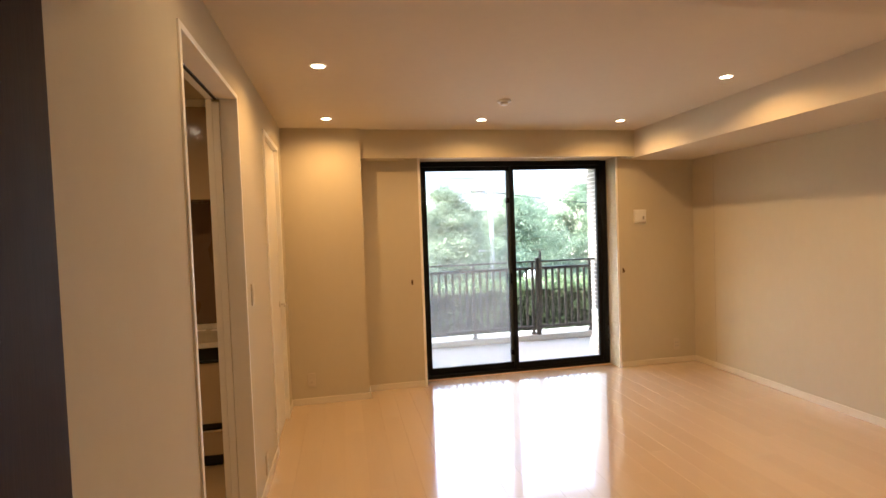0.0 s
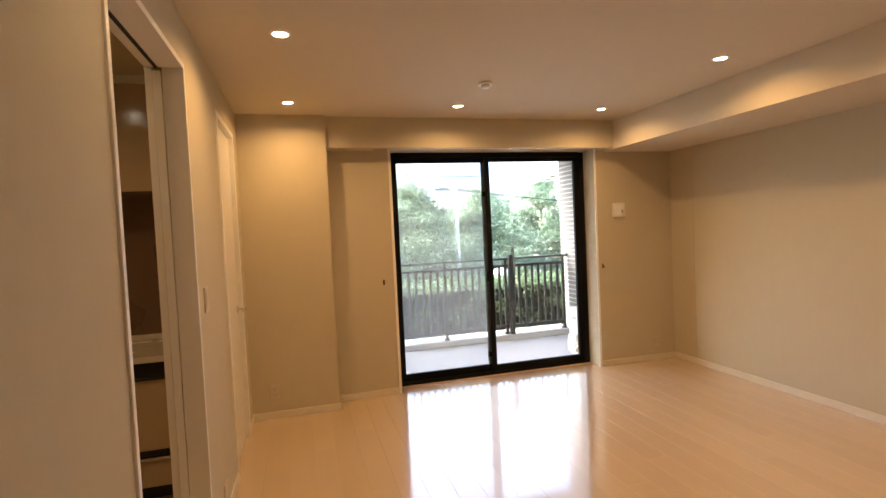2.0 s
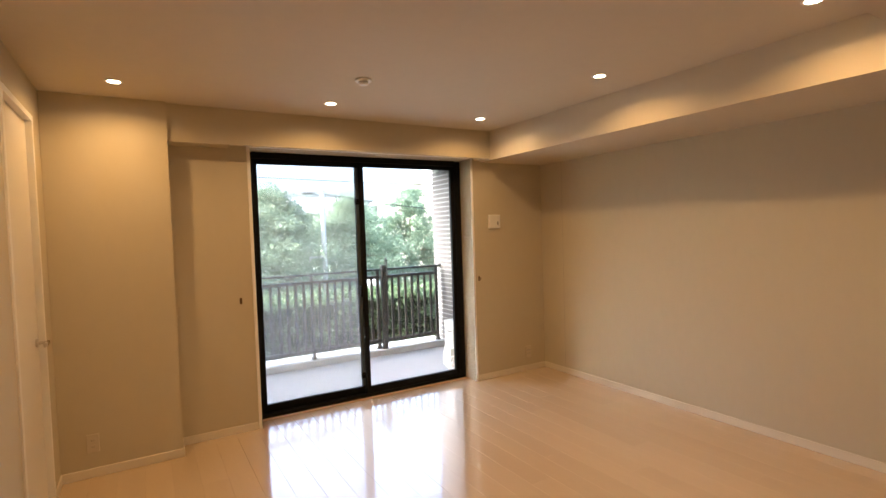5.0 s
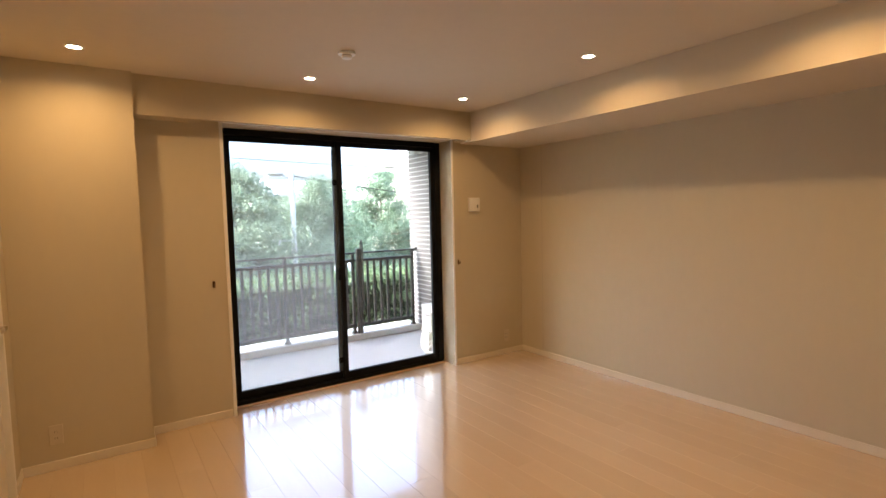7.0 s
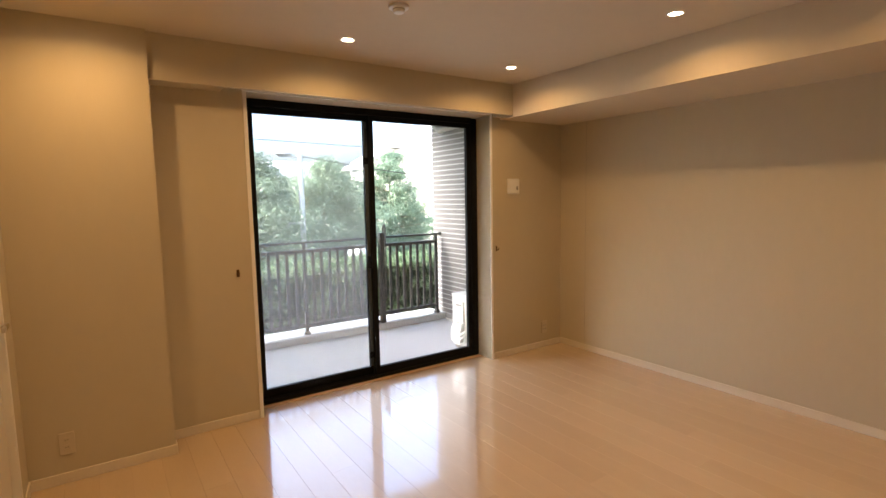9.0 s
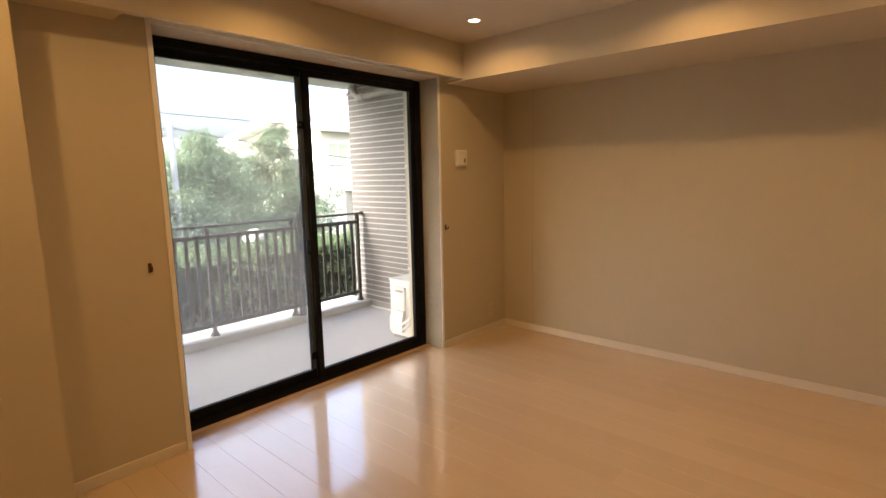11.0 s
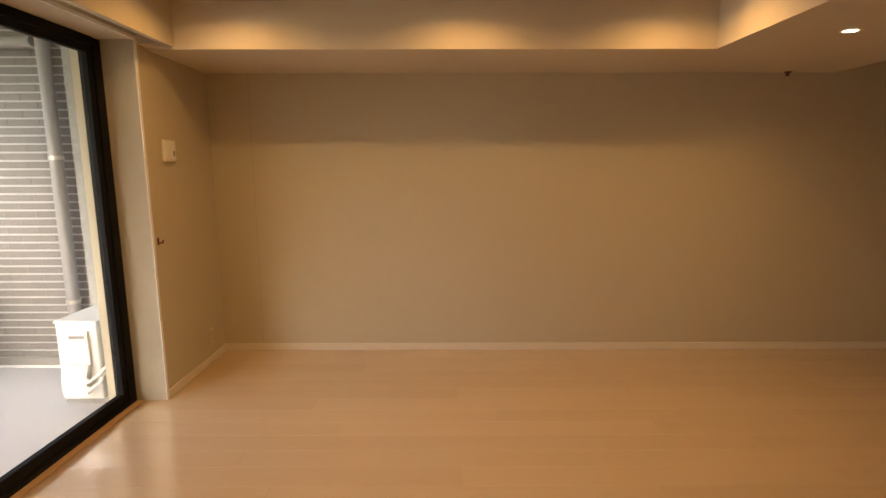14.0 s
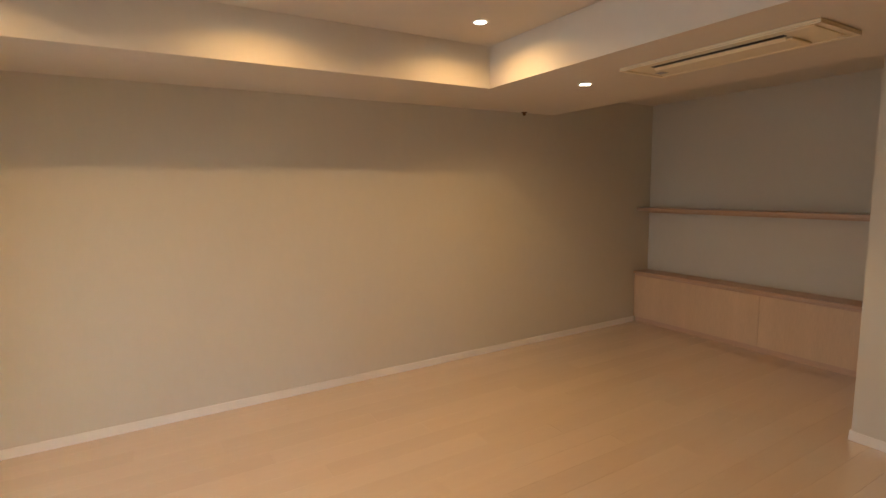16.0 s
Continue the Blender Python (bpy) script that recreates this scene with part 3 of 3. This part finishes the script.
# ---- niche: low cabinet, board and shelf ----
NX0, NX1 = 1.135, EAST - 0.002
for a, b in ((NX0, 2.26), (2.26, NX1)):
    nw = b - a
    cab = thing("low_cabinet", (a, -0.78, 0), "low maple-veneered cabinet with a plain drop front in the niche", "cabinet", group="niche cabinets")
    part("body", bx(0.001, nw - 0.001, -0.218, -0.02, 0.055, 0.535), M_MAPLE, cab)
    part("door", bx(0.0012, nw - 0.0012, -0.019, 0.0, 0.062, 0.522, 0.0012), M_MAPLE, cab, "plain maple front")
    part("finger_gap", bx(0.0012, nw - 0.0012, -0.018, -0.004, 0.5225, 0.535), M_MAPLE_TOP, cab)
    part("plinth", bx(0.0, nw, -0.05, -0.035, 0.0, 0.055), M_MAPLE_TOP, cab, "brown plinth")
ct = thing("cabinet_top", (NX0, -0.78, 0.541), "maple board on top of the niche cabinets", "worktop")
part("board", bx(0, NX1 - NX0, -0.218, 0.018, 0.0, 0.03, 0.003), M_MAPLE_TOP, ct)
sh = thing("wall_shelf", (NX0, SOUTH_NICHE, 1.235), "long brown wooden shelf across the niche", "shelf")
part("board", bx(0, NX1 - NX0, 0.0, 0.22, 0.0, 0.03, 0.003), M_MAPLE_TOP, sh)
part("cleat", bx(0, NX1 - NX0, 0.0, 0.02, -0.03, -0.0005, 0.001), M_MAPLE_TOP, sh)

# ---- balcony ----
RAIL_Y, BRICK_X = 7.10, 3.42
structure("balcony_floor", bx(-6.0, BRICK_X, OUT_Y, RAIL_Y + 0.42, DECK - 0.18, DECK), M_BALCONY, "grey vinyl balcony floor", "balcony floor")
structure("balcony_kerb", bx(-6.0, BRICK_X, RAIL_Y - 0.10, RAIL_Y + 0.27, DECK + 0.001, DECK + 0.075, 0.008), M_CURB, "pale concrete kerb under the railing", "kerb")
structure("balcony_ceiling", boxes([(-6.0, 4.2, OUT_Y, RAIL_Y + 0.30, 2.47, 2.65)]), M_SOFFIT, "pale painted underside of the balcony above", "ceiling")
structure("facade", boxes([(-9.0, 0.58, OUT_Y, OUT_Y + 0.03, -1.2, 2.47), (2.72, 4.2, OUT_Y, OUT_Y + 0.03, -1.2, 2.47)]), M_CONCRETE, "grey concrete outer wall of the building", "wall")
structure("concrete_pier", bx(BRICK_X - 0.03, 4.0, OUT_Y + 0.03, 6.12, -1.2, 2.47, 0.006), M_CONCRETE, "weathered grey concrete pier on the balcony", "pier")

rail = thing("balcony_railing", (0, RAIL_Y, DECK + 0.075), "dark bronze metal balcony railing with upright bars", "railing")
TOP = 1.03 - DECK - 0.075
part("top_rail", bx(-4.47, BRICK_X - 0.03, -0.018, 0.018, TOP - 0.012, TOP + 0.012, 0.004), M_RAIL, rail)
part("upper_rail", bx(-4.47, BRICK_X - 0.08, -0.022, 0.022, TOP - 0.115, TOP - 0.075, 0.004), M_RAIL, rail)
part("lower_rail", bx(-4.47, BRICK_X - 0.08, -0.018, 0.018, 0.085, 0.12, 0.004), M_RAIL, rail)
part("wall_bracket", rod(bmesh.new(), (BRICK_X - 0.03, 0, TOP), (BRICK_X - 0.002, 0, TOP), 0.022), M_RAIL, rail)
post_mesh = None
for x in (-3.61, -2.74, -1.87, -1.0, -0.13, 0.74, 1.61, 2.47, 3.34):
    if post_mesh is None:
        bm = bx(-0.018, 0.018, -0.018, 0.018, 0.0, TOP - 0.012, 0.003)
        rod(bm, (0, 0, 0), (0, 0, 0.035), 0.045, 20, 0.028)
        o = part("post", bm, M_RAIL, rail)
        post_mesh = o.data
    else:
        o = new("post", post_mesh)
        o.parent = rail
    o.location = (x, 0, 0)
bar_mesh = None
for k in range(110):
    x = -3.61 - 0.87 + k * 0.87 / 9
    if x > BRICK_X - 0.1:
        break
    if k % 9 == 0:
        continue
    if bar_mesh is None:
        o = part("bar", bx(-0.016, 0.016, -0.010, 0.010, 0.12, TOP - 0.115), M_RAIL, rail)
        bar_mesh = o.data
    else:
        o = new("bar", bar_mesh)
        o.parent = rail
    o.location = (x, 0, 0)
hp = thing("gate_post", (2.53, RAIL_Y - 0.05, DECK + 0.02), "dark bronze double post with a loop handle on the railing", "post")
part("upright", bx(-0.03, 0.03, -0.03, 0.03, 0.05, 1.14, 0.005), M_RAIL, hp)
part("loop", tube(bmesh.new(), [(0.035, -0.02, 0.35), (0.035, -0.045, 0.37), (0.035, -0.045, 1.20), (0.035, -0.02, 1.24), (0.035, 0.01, 1.20), (0.035, 0.01, 0.95)], 0.010), M_RAIL, hp)

# outdoor unit beside the window
cu = thing("condenser_unit", (2.74, 5.63, DECK), "white air conditioner outdoor unit standing on the balcony", "outdoor unit")
part("body", bx(0.0, 0.60, 0.0, 0.27, 0.05, 0.575, 0.014), M_PLASTIC, cu)
part("top_plate", bx(-0.004, 0.604, -0.004, 0.274, 0.565, 0.582, 0.005), M_PLASTIC, cu)
cover = part("side_cover", bx(-0.022, 0.0, 0.05, 0.19, 0.30, 0.52, 0.008), M_PLASTIC, cu)
part("cover_bulge", prism([(0.05, 0.30), (0.19, 0.30), (0.235, 0.22), (0.235, 0.10), (0.075, 0.10), (0.075, 0.20)], "x", -0.045, -0.0005), M_PLASTIC, cu, "moulded pipe cover")
part("grip", bx(-0.0235, -0.0222, 0.07, 0.17, 0.47, 0.49), M_GREYPLASTIC, cover)
for k in range(2):
    part("pipe", tube(bmesh.new(), [(-0.02, 0.09, 0.20 - k * 0.05), (-0.055, 0.05, 0.19 - k * 0.05), (-0.045, -0.02, 0.24 - k * 0.05), (0.02, -0.05, 0.30)], 0.012), M_PLASTIC, cu)
for x in (0.10, 0.50):
    part("foot", bx(x - 0.05, x + 0.05, -0.02, 0.29, 0.0, 0.05, 0.006), M_GREYPLASTIC, cu)

dp = thing("drain_pipe", (BRICK_X - 0.075, 6.21, DECK), "grey vertical drain pipe with wall brackets", "pipe")
part("pipe", rod(bmesh.new(), (0, 0, 0.0), (0, 0, 2.54), 0.043, 20), M_PIPE, dp, smooth=False)
for z in (0.55, 1.62):
    br = lathe([(0.047, z - 0.014), (0.047, z + 0.014)], 20)
    box(br, 0.02, 0.074, -0.008, 0.008, z - 0.01, z + 0.01)
    part("bracket", br, M_STEEL, dp)
structure("trim_tile_wall", bx(BRICK_X - 0.012, BRICK_X + 0.002, 6.26, RAIL_Y - 0.10, DECK + 0.001, DECK + 0.075, 0.002), M_GREYPLASTIC, "dark grey upturn of the balcony floor sheet", "baseboard")
hose = thing("drain_hose", (BRICK_X - 0.032, 5.95, DECK), "thin white condensate hose lying along the wall", "hose")
part("hose", tube(bmesh.new(), [(-0.12, -0.12, 0.012), (-0.02, 0.10, 0.012), (0, 0.35, 0.012), (0, 1.03, 0.012)], 0.011, 10), M_PLASTIC, hose, smooth=False)
hpz = 2.32
hp2 = thing("branch_pipe", (BRICK_X - 0.075, 6.28, hpz), "grey drain pipe branch under the balcony ceiling", "pipe")
part("pipe", tube(bmesh.new(), [(0, 0.0, 0.03), (0, 0.70, 0.0), (0, 0.78, 0.06), (0, 0.80, 0.15)], 0.036, 16), M_PIPE, hp2)
part("collar", rod(bmesh.new(), (0, 0.60, 0.004), (0, 0.68, 0.0), 0.043, 16), M_PIPE, hp2)
part("elbow_collar", rod(bmesh.new(), (0, 0.793, 0.095), (0, 0.80, 0.149), 0.045, 16), M_PIPE, hp2)

# ---- outside: ground, hedge, trees ----
structure("ground", bx(-400, 400, RAIL_Y + 0.421, 900, GROUND - 0.3, GROUND), M_SOIL, "earth and grass beyond the balcony", "ground")
structure("road", bx(-200, 200, 10.6, 13.2, GROUND - 0.1, GROUND + 0.012), M_ROAD, "grey asphalt lane behind the hedge", "road")


def leaves(name, material, centres, radius, count, size, seed, flat=0.8):
    """A cloud of small pointed leaf faces round many clump centres, as one mesh."""
    rng = np.random.default_rng(seed)
    c = np.asarray(centres)
    pick = rng.integers(0, len(c), count)
    d = rng.normal(size=(count, 3))
    d /= np.linalg.norm(d, axis=1)[:, None]
    r = np.asarray(radius)[pick] if np.ndim(radius) else np.full(count, radius)
    p = c[pick] + d * (r * rng.uniform(0.35, 1.0, count) ** 0.6)[:, None] * (1, 1, flat)
    nrm = d * 0.6 + rng.normal(size=(count, 3)) * 0.5 + (0, 0, 0.5)
    nrm /= np.linalg.norm(nrm, axis=1)[:, None]
    u = np.cross(nrm, rng.normal(size=(count, 3)))
    u /= np.linalg.norm(u, axis=1)[:, None]
    w = np.cross(nrm, u)
    s = size * rng.uniform(0.6, 1.4, count)[:, None]
    v = np.stack([p - u * s, p + w * s * 0.45, p + u * s, p - w * s * 0.45], 1).reshape(-1, 3)
    me = bpy.data.meshes.new(name)
    me.from_pydata(v.tolist(), [], np.arange(4 * count).reshape(-1, 4).tolist())
    me.materials.append(material)
    return me


def make_tree(at, height, spread, seed, material, label, count=52000, leaf=0.036):
    """A tapered trunk with limbs in tiers; flat sprays of leaves hang along the outer part of each limb."""
    rng = np.random.default_rng(seed)
    t = thing("tree", at, label, "tree", group="trees behind the hedge")
    bm = bmesh.new()
    rod(bm, (0, 0, 0), (0.03, 0.02, height * 0.55), 0.11, 10, 0.06)
    rod(bm, (0.03, 0.02, height * 0.55), (0, 0, height * 0.95), 0.06, 8, 0.012)
    centres, radii = [], []
    tiers = 11
    for k in range(tiers):
        q = k / (tiers - 1)
        z = height * (0.2 + 0.74 * q)
        wide = spread * (0.72 + 0.5 * q - 1.02 * q * q)
        for j in range(6 if q < 0.8 else 4):
            a = j * 2 * math.pi / 6 + k * 1.1 + rng.uniform(-0.4, 0.4)
            reach = wide * rng.uniform(0.6, 1.2)
            out, rise = Vector((math.cos(a), math.sin(a), 0)), height * rng.uniform(0.0, 0.09)
            rod(bm, (0, 0, z - 0.05), out * reach * 0.85 + Vector((0, 0, z + rise)), 0.028 * (1.2 - q), 6, 0.008)
            for s_ in (0.4, 0.62, 0.8, 1.0):
                p = out * reach * s_ + Vector((rng.normal() * 0.1, rng.normal() * 0.1, z + rise * s_ - 0.08 * s_ * s_ + rng.normal() * 0.12))
                centres.append(tuple(p))
                radii.append(spread * rng.uniform(0.14, 0.28) * (1.1 - 0.35 * q))
    part("trunk", bm, M_BARK, t, "brown trunk and limbs")
    for k in range(8):
        centres.append((rng.normal() * 0.08, rng.normal() * 0.08, height * (0.9 + 0.015 * k)))
        radii.append(spread * 0.1)
    crown = new("crown", leaves("crown", material, centres, radii, count, leaf, seed, 0.6))
    crown.parent = t
    return t


# hedge: dense leaves over a near-black core that paints the shade inside it
hx0, hx1, hy0, hy1, hz = -7.0, 13.0, 8.05, 8.85, 0.62
hedge = thing("hedge", (0, 0, GROUND), "dense dark green clipped hedge behind the railing", "hedge", kind="stuff")
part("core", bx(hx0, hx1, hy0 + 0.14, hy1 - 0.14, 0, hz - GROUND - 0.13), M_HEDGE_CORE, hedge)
rng = np.random.default_rng(5)
cen = [(rng.uniform(hx0, hx1), hy0 + 0.10 + rng.normal() * 0.03, rng.uniform(0.3, hz - GROUND - 0.05)) for _ in range(1500)]
cen += [(rng.uniform(hx0, hx1), rng.uniform(hy0 + 0.05, hy1), hz - GROUND - 0.06 + rng.normal() * 0.03) for _ in range(900)]
hl = new("foliage", leaves("foliage", M_HEDGE, cen, 0.12, 85000, 0.026, 6))
hl.parent = hedge

make_tree((2.6, 14.2, GROUND), 3.75, 2.2, 11, M_TREE, "broad leafy green tree behind the hedge")
make_tree((5.1, 15.6, GROUND), 3.6, 2.15, 12, M_TREE, "rounded leafy green tree beside the lamp post")
make_tree((8.0, 17.0, GROUND), 4.1, 2.1, 13, M_TREE2, "tall leafy green tree with layered branches")
make_tree((0.2, 15.0, GROUND), 3.6, 1.9, 14, M_TREE2, "leafy green tree at the lane")
make_tree((-2.6, 16.0, GROUND), 3.8, 2.0, 15, M_TREE, "leafy green tree at the lane")
make_tree((6.5, 18.8, GROUND), 3.9, 2.4, 16, M_TREE, "leafy green tree in a garden")
make_tree((9.9, 18.6, GROUND), 2.5, 1.2, 17, M_TREE2, "small dark green garden tree", 7000, 0.05)

gl = thing("garden_lamp", (3.62, 10.1, GROUND), "white domed garden lamp standing behind the hedge", "garden lamp")
part("post", rod(bmesh.new(), (0, 0, 0), (0, 0, 1.66), 0.04, 12), M_POLE, gl)
part("dome", lathe([(0.16, 1.66), (0.18, 1.70), (0.17, 1.76), (0.13, 1.82), (0.07, 1.85), (0.02, 1.858)], 28), M_CAR, gl, "white dome", smooth=True)

make_tree((1.3, 17.5, GROUND), 3.5, 2.0, 18, M_TREE, "leafy green tree at the lane")
make_tree((4.4, 17.8, GROUND), 3.1, 1.8, 19, M_TREE2, "leafy green tree at the lane")

# lamp post with cables
lp = thing("street_lamp", (3.95, 14.0, GROUND), "pale grey street lamp post with a flat head", "street lamp")
part("pole", rod(bmesh.new(), (0, 0, 0), (0, 0, 3.85), 0.075, 16, 0.06), M_POLE, lp)
part("arm", bx(-0.55, 0.05, -0.03, 0.03, 3.72, 3.77, 0.008), M_POLE, lp)
part("lamp_head", bx(-0.62, -0.2, -0.11, 0.11, 3.77, 3.86, 0.03), M_POLE, lp)
part("sign_bracket", boxes([(-0.38, 0.0, -0.02, 0.02, 2.10, 2.14), (-0.40, -0.36, -0.03, 0.03, 2.0, 2.26)], 0.004), M_POLE, lp)


def cable(a, b, sag, r=0.012):
    pts = [Vector(a).lerp(Vector(b), k / 16) - Vector((0, 0, sag * 4 * (k / 16) * (1 - k / 16))) for k in range(17)]
    c = thing("overhead_cable", a, "black overhead cable sagging between poles", "cable")
    bm = bmesh.new()
    for p, q in zip(pts, pts[1:]):
        rod(bm, p - Vector(a), q - Vector(a), r, 6)
    part("wire", bm, M_WIRE, c)


cable((4.0, 14.0, 2.55), (24.0, 19.0, 2.2), 0.5)
cable((-12.0, 16.0, 4.2), (24.0, 20.5, 3.9), 0.7)


# ---- houses ----
def make_house(at, w, d, h, ridge, label, wall_m, wins=(), canopy=None, gable_front=False):
    hs = thing("house", at, label, "house", group="houses across the lane")
    part("wall", bx(-w / 2, w / 2, 0, d, 0, h, 0.01), wall_m, hs)
    e = 0.45
    if gable_front:
        roof = prism([(-w / 2 - e, h - 0.14), (0, h + ridge), (w / 2 + e, h - 0.14), (w / 2 + e, h), (0, h + ridge + 0.16), (-w / 2 - e, h)], "y", -e, d + e)
        gable = prism([(-w / 2 + 0.02, h), (w / 2 - 0.02, h), (0, h + ridge - 0.06)], "y", 0.005, d - 0.005)
    else:
        roof = prism([(-e, h - 0.12), (d / 2, h + ridge), (d + e, h - 0.12), (d + e, h + 0.02), (d / 2, h + ridge + 0.16), (-e, h + 0.02)], "x", -w / 2 - e, w / 2 + e)
        gable = prism([(0.02, h), (d - 0.02, h), (d / 2, h + ridge - 0.06)], "x", -w / 2 + 0.005, w / 2 - 0.005)
    part("roof", roof, M_ROOF, hs, "grey slate roof")
    part("gable", gable, wall_m, hs)
    for x, z, ww, wh, pm in wins:
        wd = part("window", boxes([(x - ww / 2 - 0.05, x + ww / 2 + 0.05, -0.05, -0.001, z - 0.05, z), (x - ww / 2 - 0.05, x + ww / 2 + 0.05, -0.05, -0.001, z + wh, z + wh + 0.05),
                                   (x - ww / 2 - 0.05, x - ww / 2, -0.05, -0.001, z, z + wh), (x + ww / 2, x + ww / 2 + 0.05, -0.05, -0.001, z, z + wh),
                                   (x - 0.025, x + 0.025, -0.045, -0.001, z, z + wh)]), M_POLE, hs)
        part("pane", bx(x - ww / 2, x + ww / 2, -0.02, -0.004, z, z + wh), pm, wd)
        part("sill", bx(x - ww / 2 - 0.12, x + ww / 2 + 0.12, -0.12, -0.052, z - 0.10, z - 0.052), M_ROOF, wd)
    if canopy:
        x, z = canopy
        cn = part("porch_roof", prism([(x - 0.6, z), (x + 0.6, z), (x, z + 0.38)], "y", -0.8, -0.001), M_ROOF, hs)
        part("porch_beam", bx(x - 0.55, x + 0.55, -0.75, -0.002, z - 0.10, z - 0.001), wall_m, cn)
        part("door", bx(x - 0.42, x + 0.42, -0.04, -0.001, 0.0, 1.95), M_GREYPLASTIC, hs)
    return hs


make_house((15.9, 20.0, GROUND), 8.0, 6.0, 4.6, 0.5, "cream rendered two-storey house with a grey roof and porch", M_STUCCO,
           [(-3.2, 3.25, 0.95, 0.75, M_BLIND), (-1.75, 3.25, 0.8, 0.65, M_PANE), (-1.2, 1.62, 0.7, 0.45, M_PANE), (1.4, 3.25, 0.9, 0.7, M_PANE)], (-2.5, 2.2))
make_house((19.8, 28.5, GROUND), 10.0, 7.0, 4.8, 3.0, "white rendered house with a steep grey slate roof", M_STUCCO2, [(-2.6, 3.4, 1.2, 0.9, M_PANE)], gable_front=True)
make_house((7.0, 30.0, GROUND), 8.0, 7.0, 4.0, 0.9, "white rendered house with a low grey roof", M_STUCCO2, [(1.2, 3.0, 1.2, 0.9, M_PANE), (-2.0, 3.0, 1.2, 0.9, M_PANE)])
make_house((-4.0, 31.0, GROUND), 9.0, 7.0, 4.4, 1.2, "pale rendered house behind the trees", M_STUCCO2, [(0.0, 3.0, 1.4, 1.0, M_PANE)])
make_house((26.0, 23.0, GROUND), 8.0, 7.0, 5.0, 1.6, "tall cream rendered house with a grey roof", M_STUCCO, [(-2.4, 3.4, 1.2, 1.0, M_PANE), (-2.4, 1.0, 1.2, 1.0, M_PANE)])

# ---- floor planks, each a piece of its own ----
floor_ob = bpy.data.objects["floor"]
PW, PL = 0.151, 1.818
plank_meshes = {}


def plank(x0, x1, y0, y1):
    key = (round(x1 - x0, 3), round(y1 - y0, 3))
    if key not in plank_meshes:
        w, l2, g, c = key[0] - 0.0005, key[1] - 0.0005, 0.0, 0.0003
        bm = bmesh.new()
        lo = [bm.verts.new(p) for p in ((0, 0, -0.004), (w, 0, -0.004), (w, l2, -0.004), (0, l2, -0.004))]
        md = [bm.verts.new(p) for p in ((0, 0, -c), (w, 0, -c), (w, l2, -c), (0, l2, -c))]
        hi = [bm.verts.new(p) for p in ((c, c, 0), (w - c, c, 0), (w - c, l2 - c, 0), (c, l2 - c, 0))]
        bm.faces.new(hi)
        for a, b in ((lo, md), (md, hi)):
            for k in range(4):
                bm.faces.new((a[k], a[(k + 1) % 4], b[(k + 1) % 4], b[k]))
        me = bpy.data.meshes.new("plank")
        bm.to_mesh(me)
        bm.free()
        me.materials.append(M_PLANK)
        plank_meshes[key] = me
    o = new("plank", plank_meshes[key])
    o.parent = floor_ob
    o.location = (x0 + 0.00025, y0 + 0.00025, 0)


x, row = WEST - 0.15, 0
while x < EAST - 0.01:
    x1 = min(x + PW, EAST)
    y = -1.0 - [0.0, 0.91, 0.45, 1.36, 0.23, 1.13][row % 6]
    while y < FRAME_Y - 0.07:
        y1 = min(y + PL, FRAME_Y - 0.056)
        if y1 > -1.0:
            plank(x, x1, max(y, -1.0), y1)
        y = y + PL
    x, row = x1, row + 1

# kitchen floor beyond the opening
structure("floor_kitchen", bx(-2.6, WEST - 0.151, 1.5, 4.42, -0.0035, 0.0), M_PLANK, "pale wooden kitchen floor", "floor")

# ---- wall tiles on the balcony pier, each a piece of its own ----
tile_wall = structure("tile_wall", bx(BRICK_X + 0.008, 4.0, 6.12, RAIL_Y + 0.17, -1.2, 2.47), M_MORTAR, "grey-beige wall tiles with pale joints", "wall")
TH, TL, J = 0.047, 0.234, 0.014
tile_meshes = {}
z, course = DECK + 0.02, 0
while z < 2.46:
    y = 6.12 - (0.119 if course % 2 else 0.0)
    while y < RAIL_Y + 0.165:
        a, b = max(y, 6.12), min(y + TL, RAIL_Y + 0.17)
        h = min(TH, 2.468 - z)
        if b - a > 0.03 and h > 0.01:
            key = (round(b - a, 3), round(h, 3))
            if key not in tile_meshes:
                t = bx(0, 0.010, 0, key[0], 0, key[1], 0.001, 1)
                me = bpy.data.meshes.new("tile")
                t.to_mesh(me)
                t.free()
                me.materials.append(M_BRICK)
                tile_meshes[key] = me
            o = new("tile", tile_meshes[key])
            o.parent = tile_wall
            o.location = (BRICK_X + 0.002, a, z)
        y += TL + 0.0025
    z, course = z + TH + J, course + 1
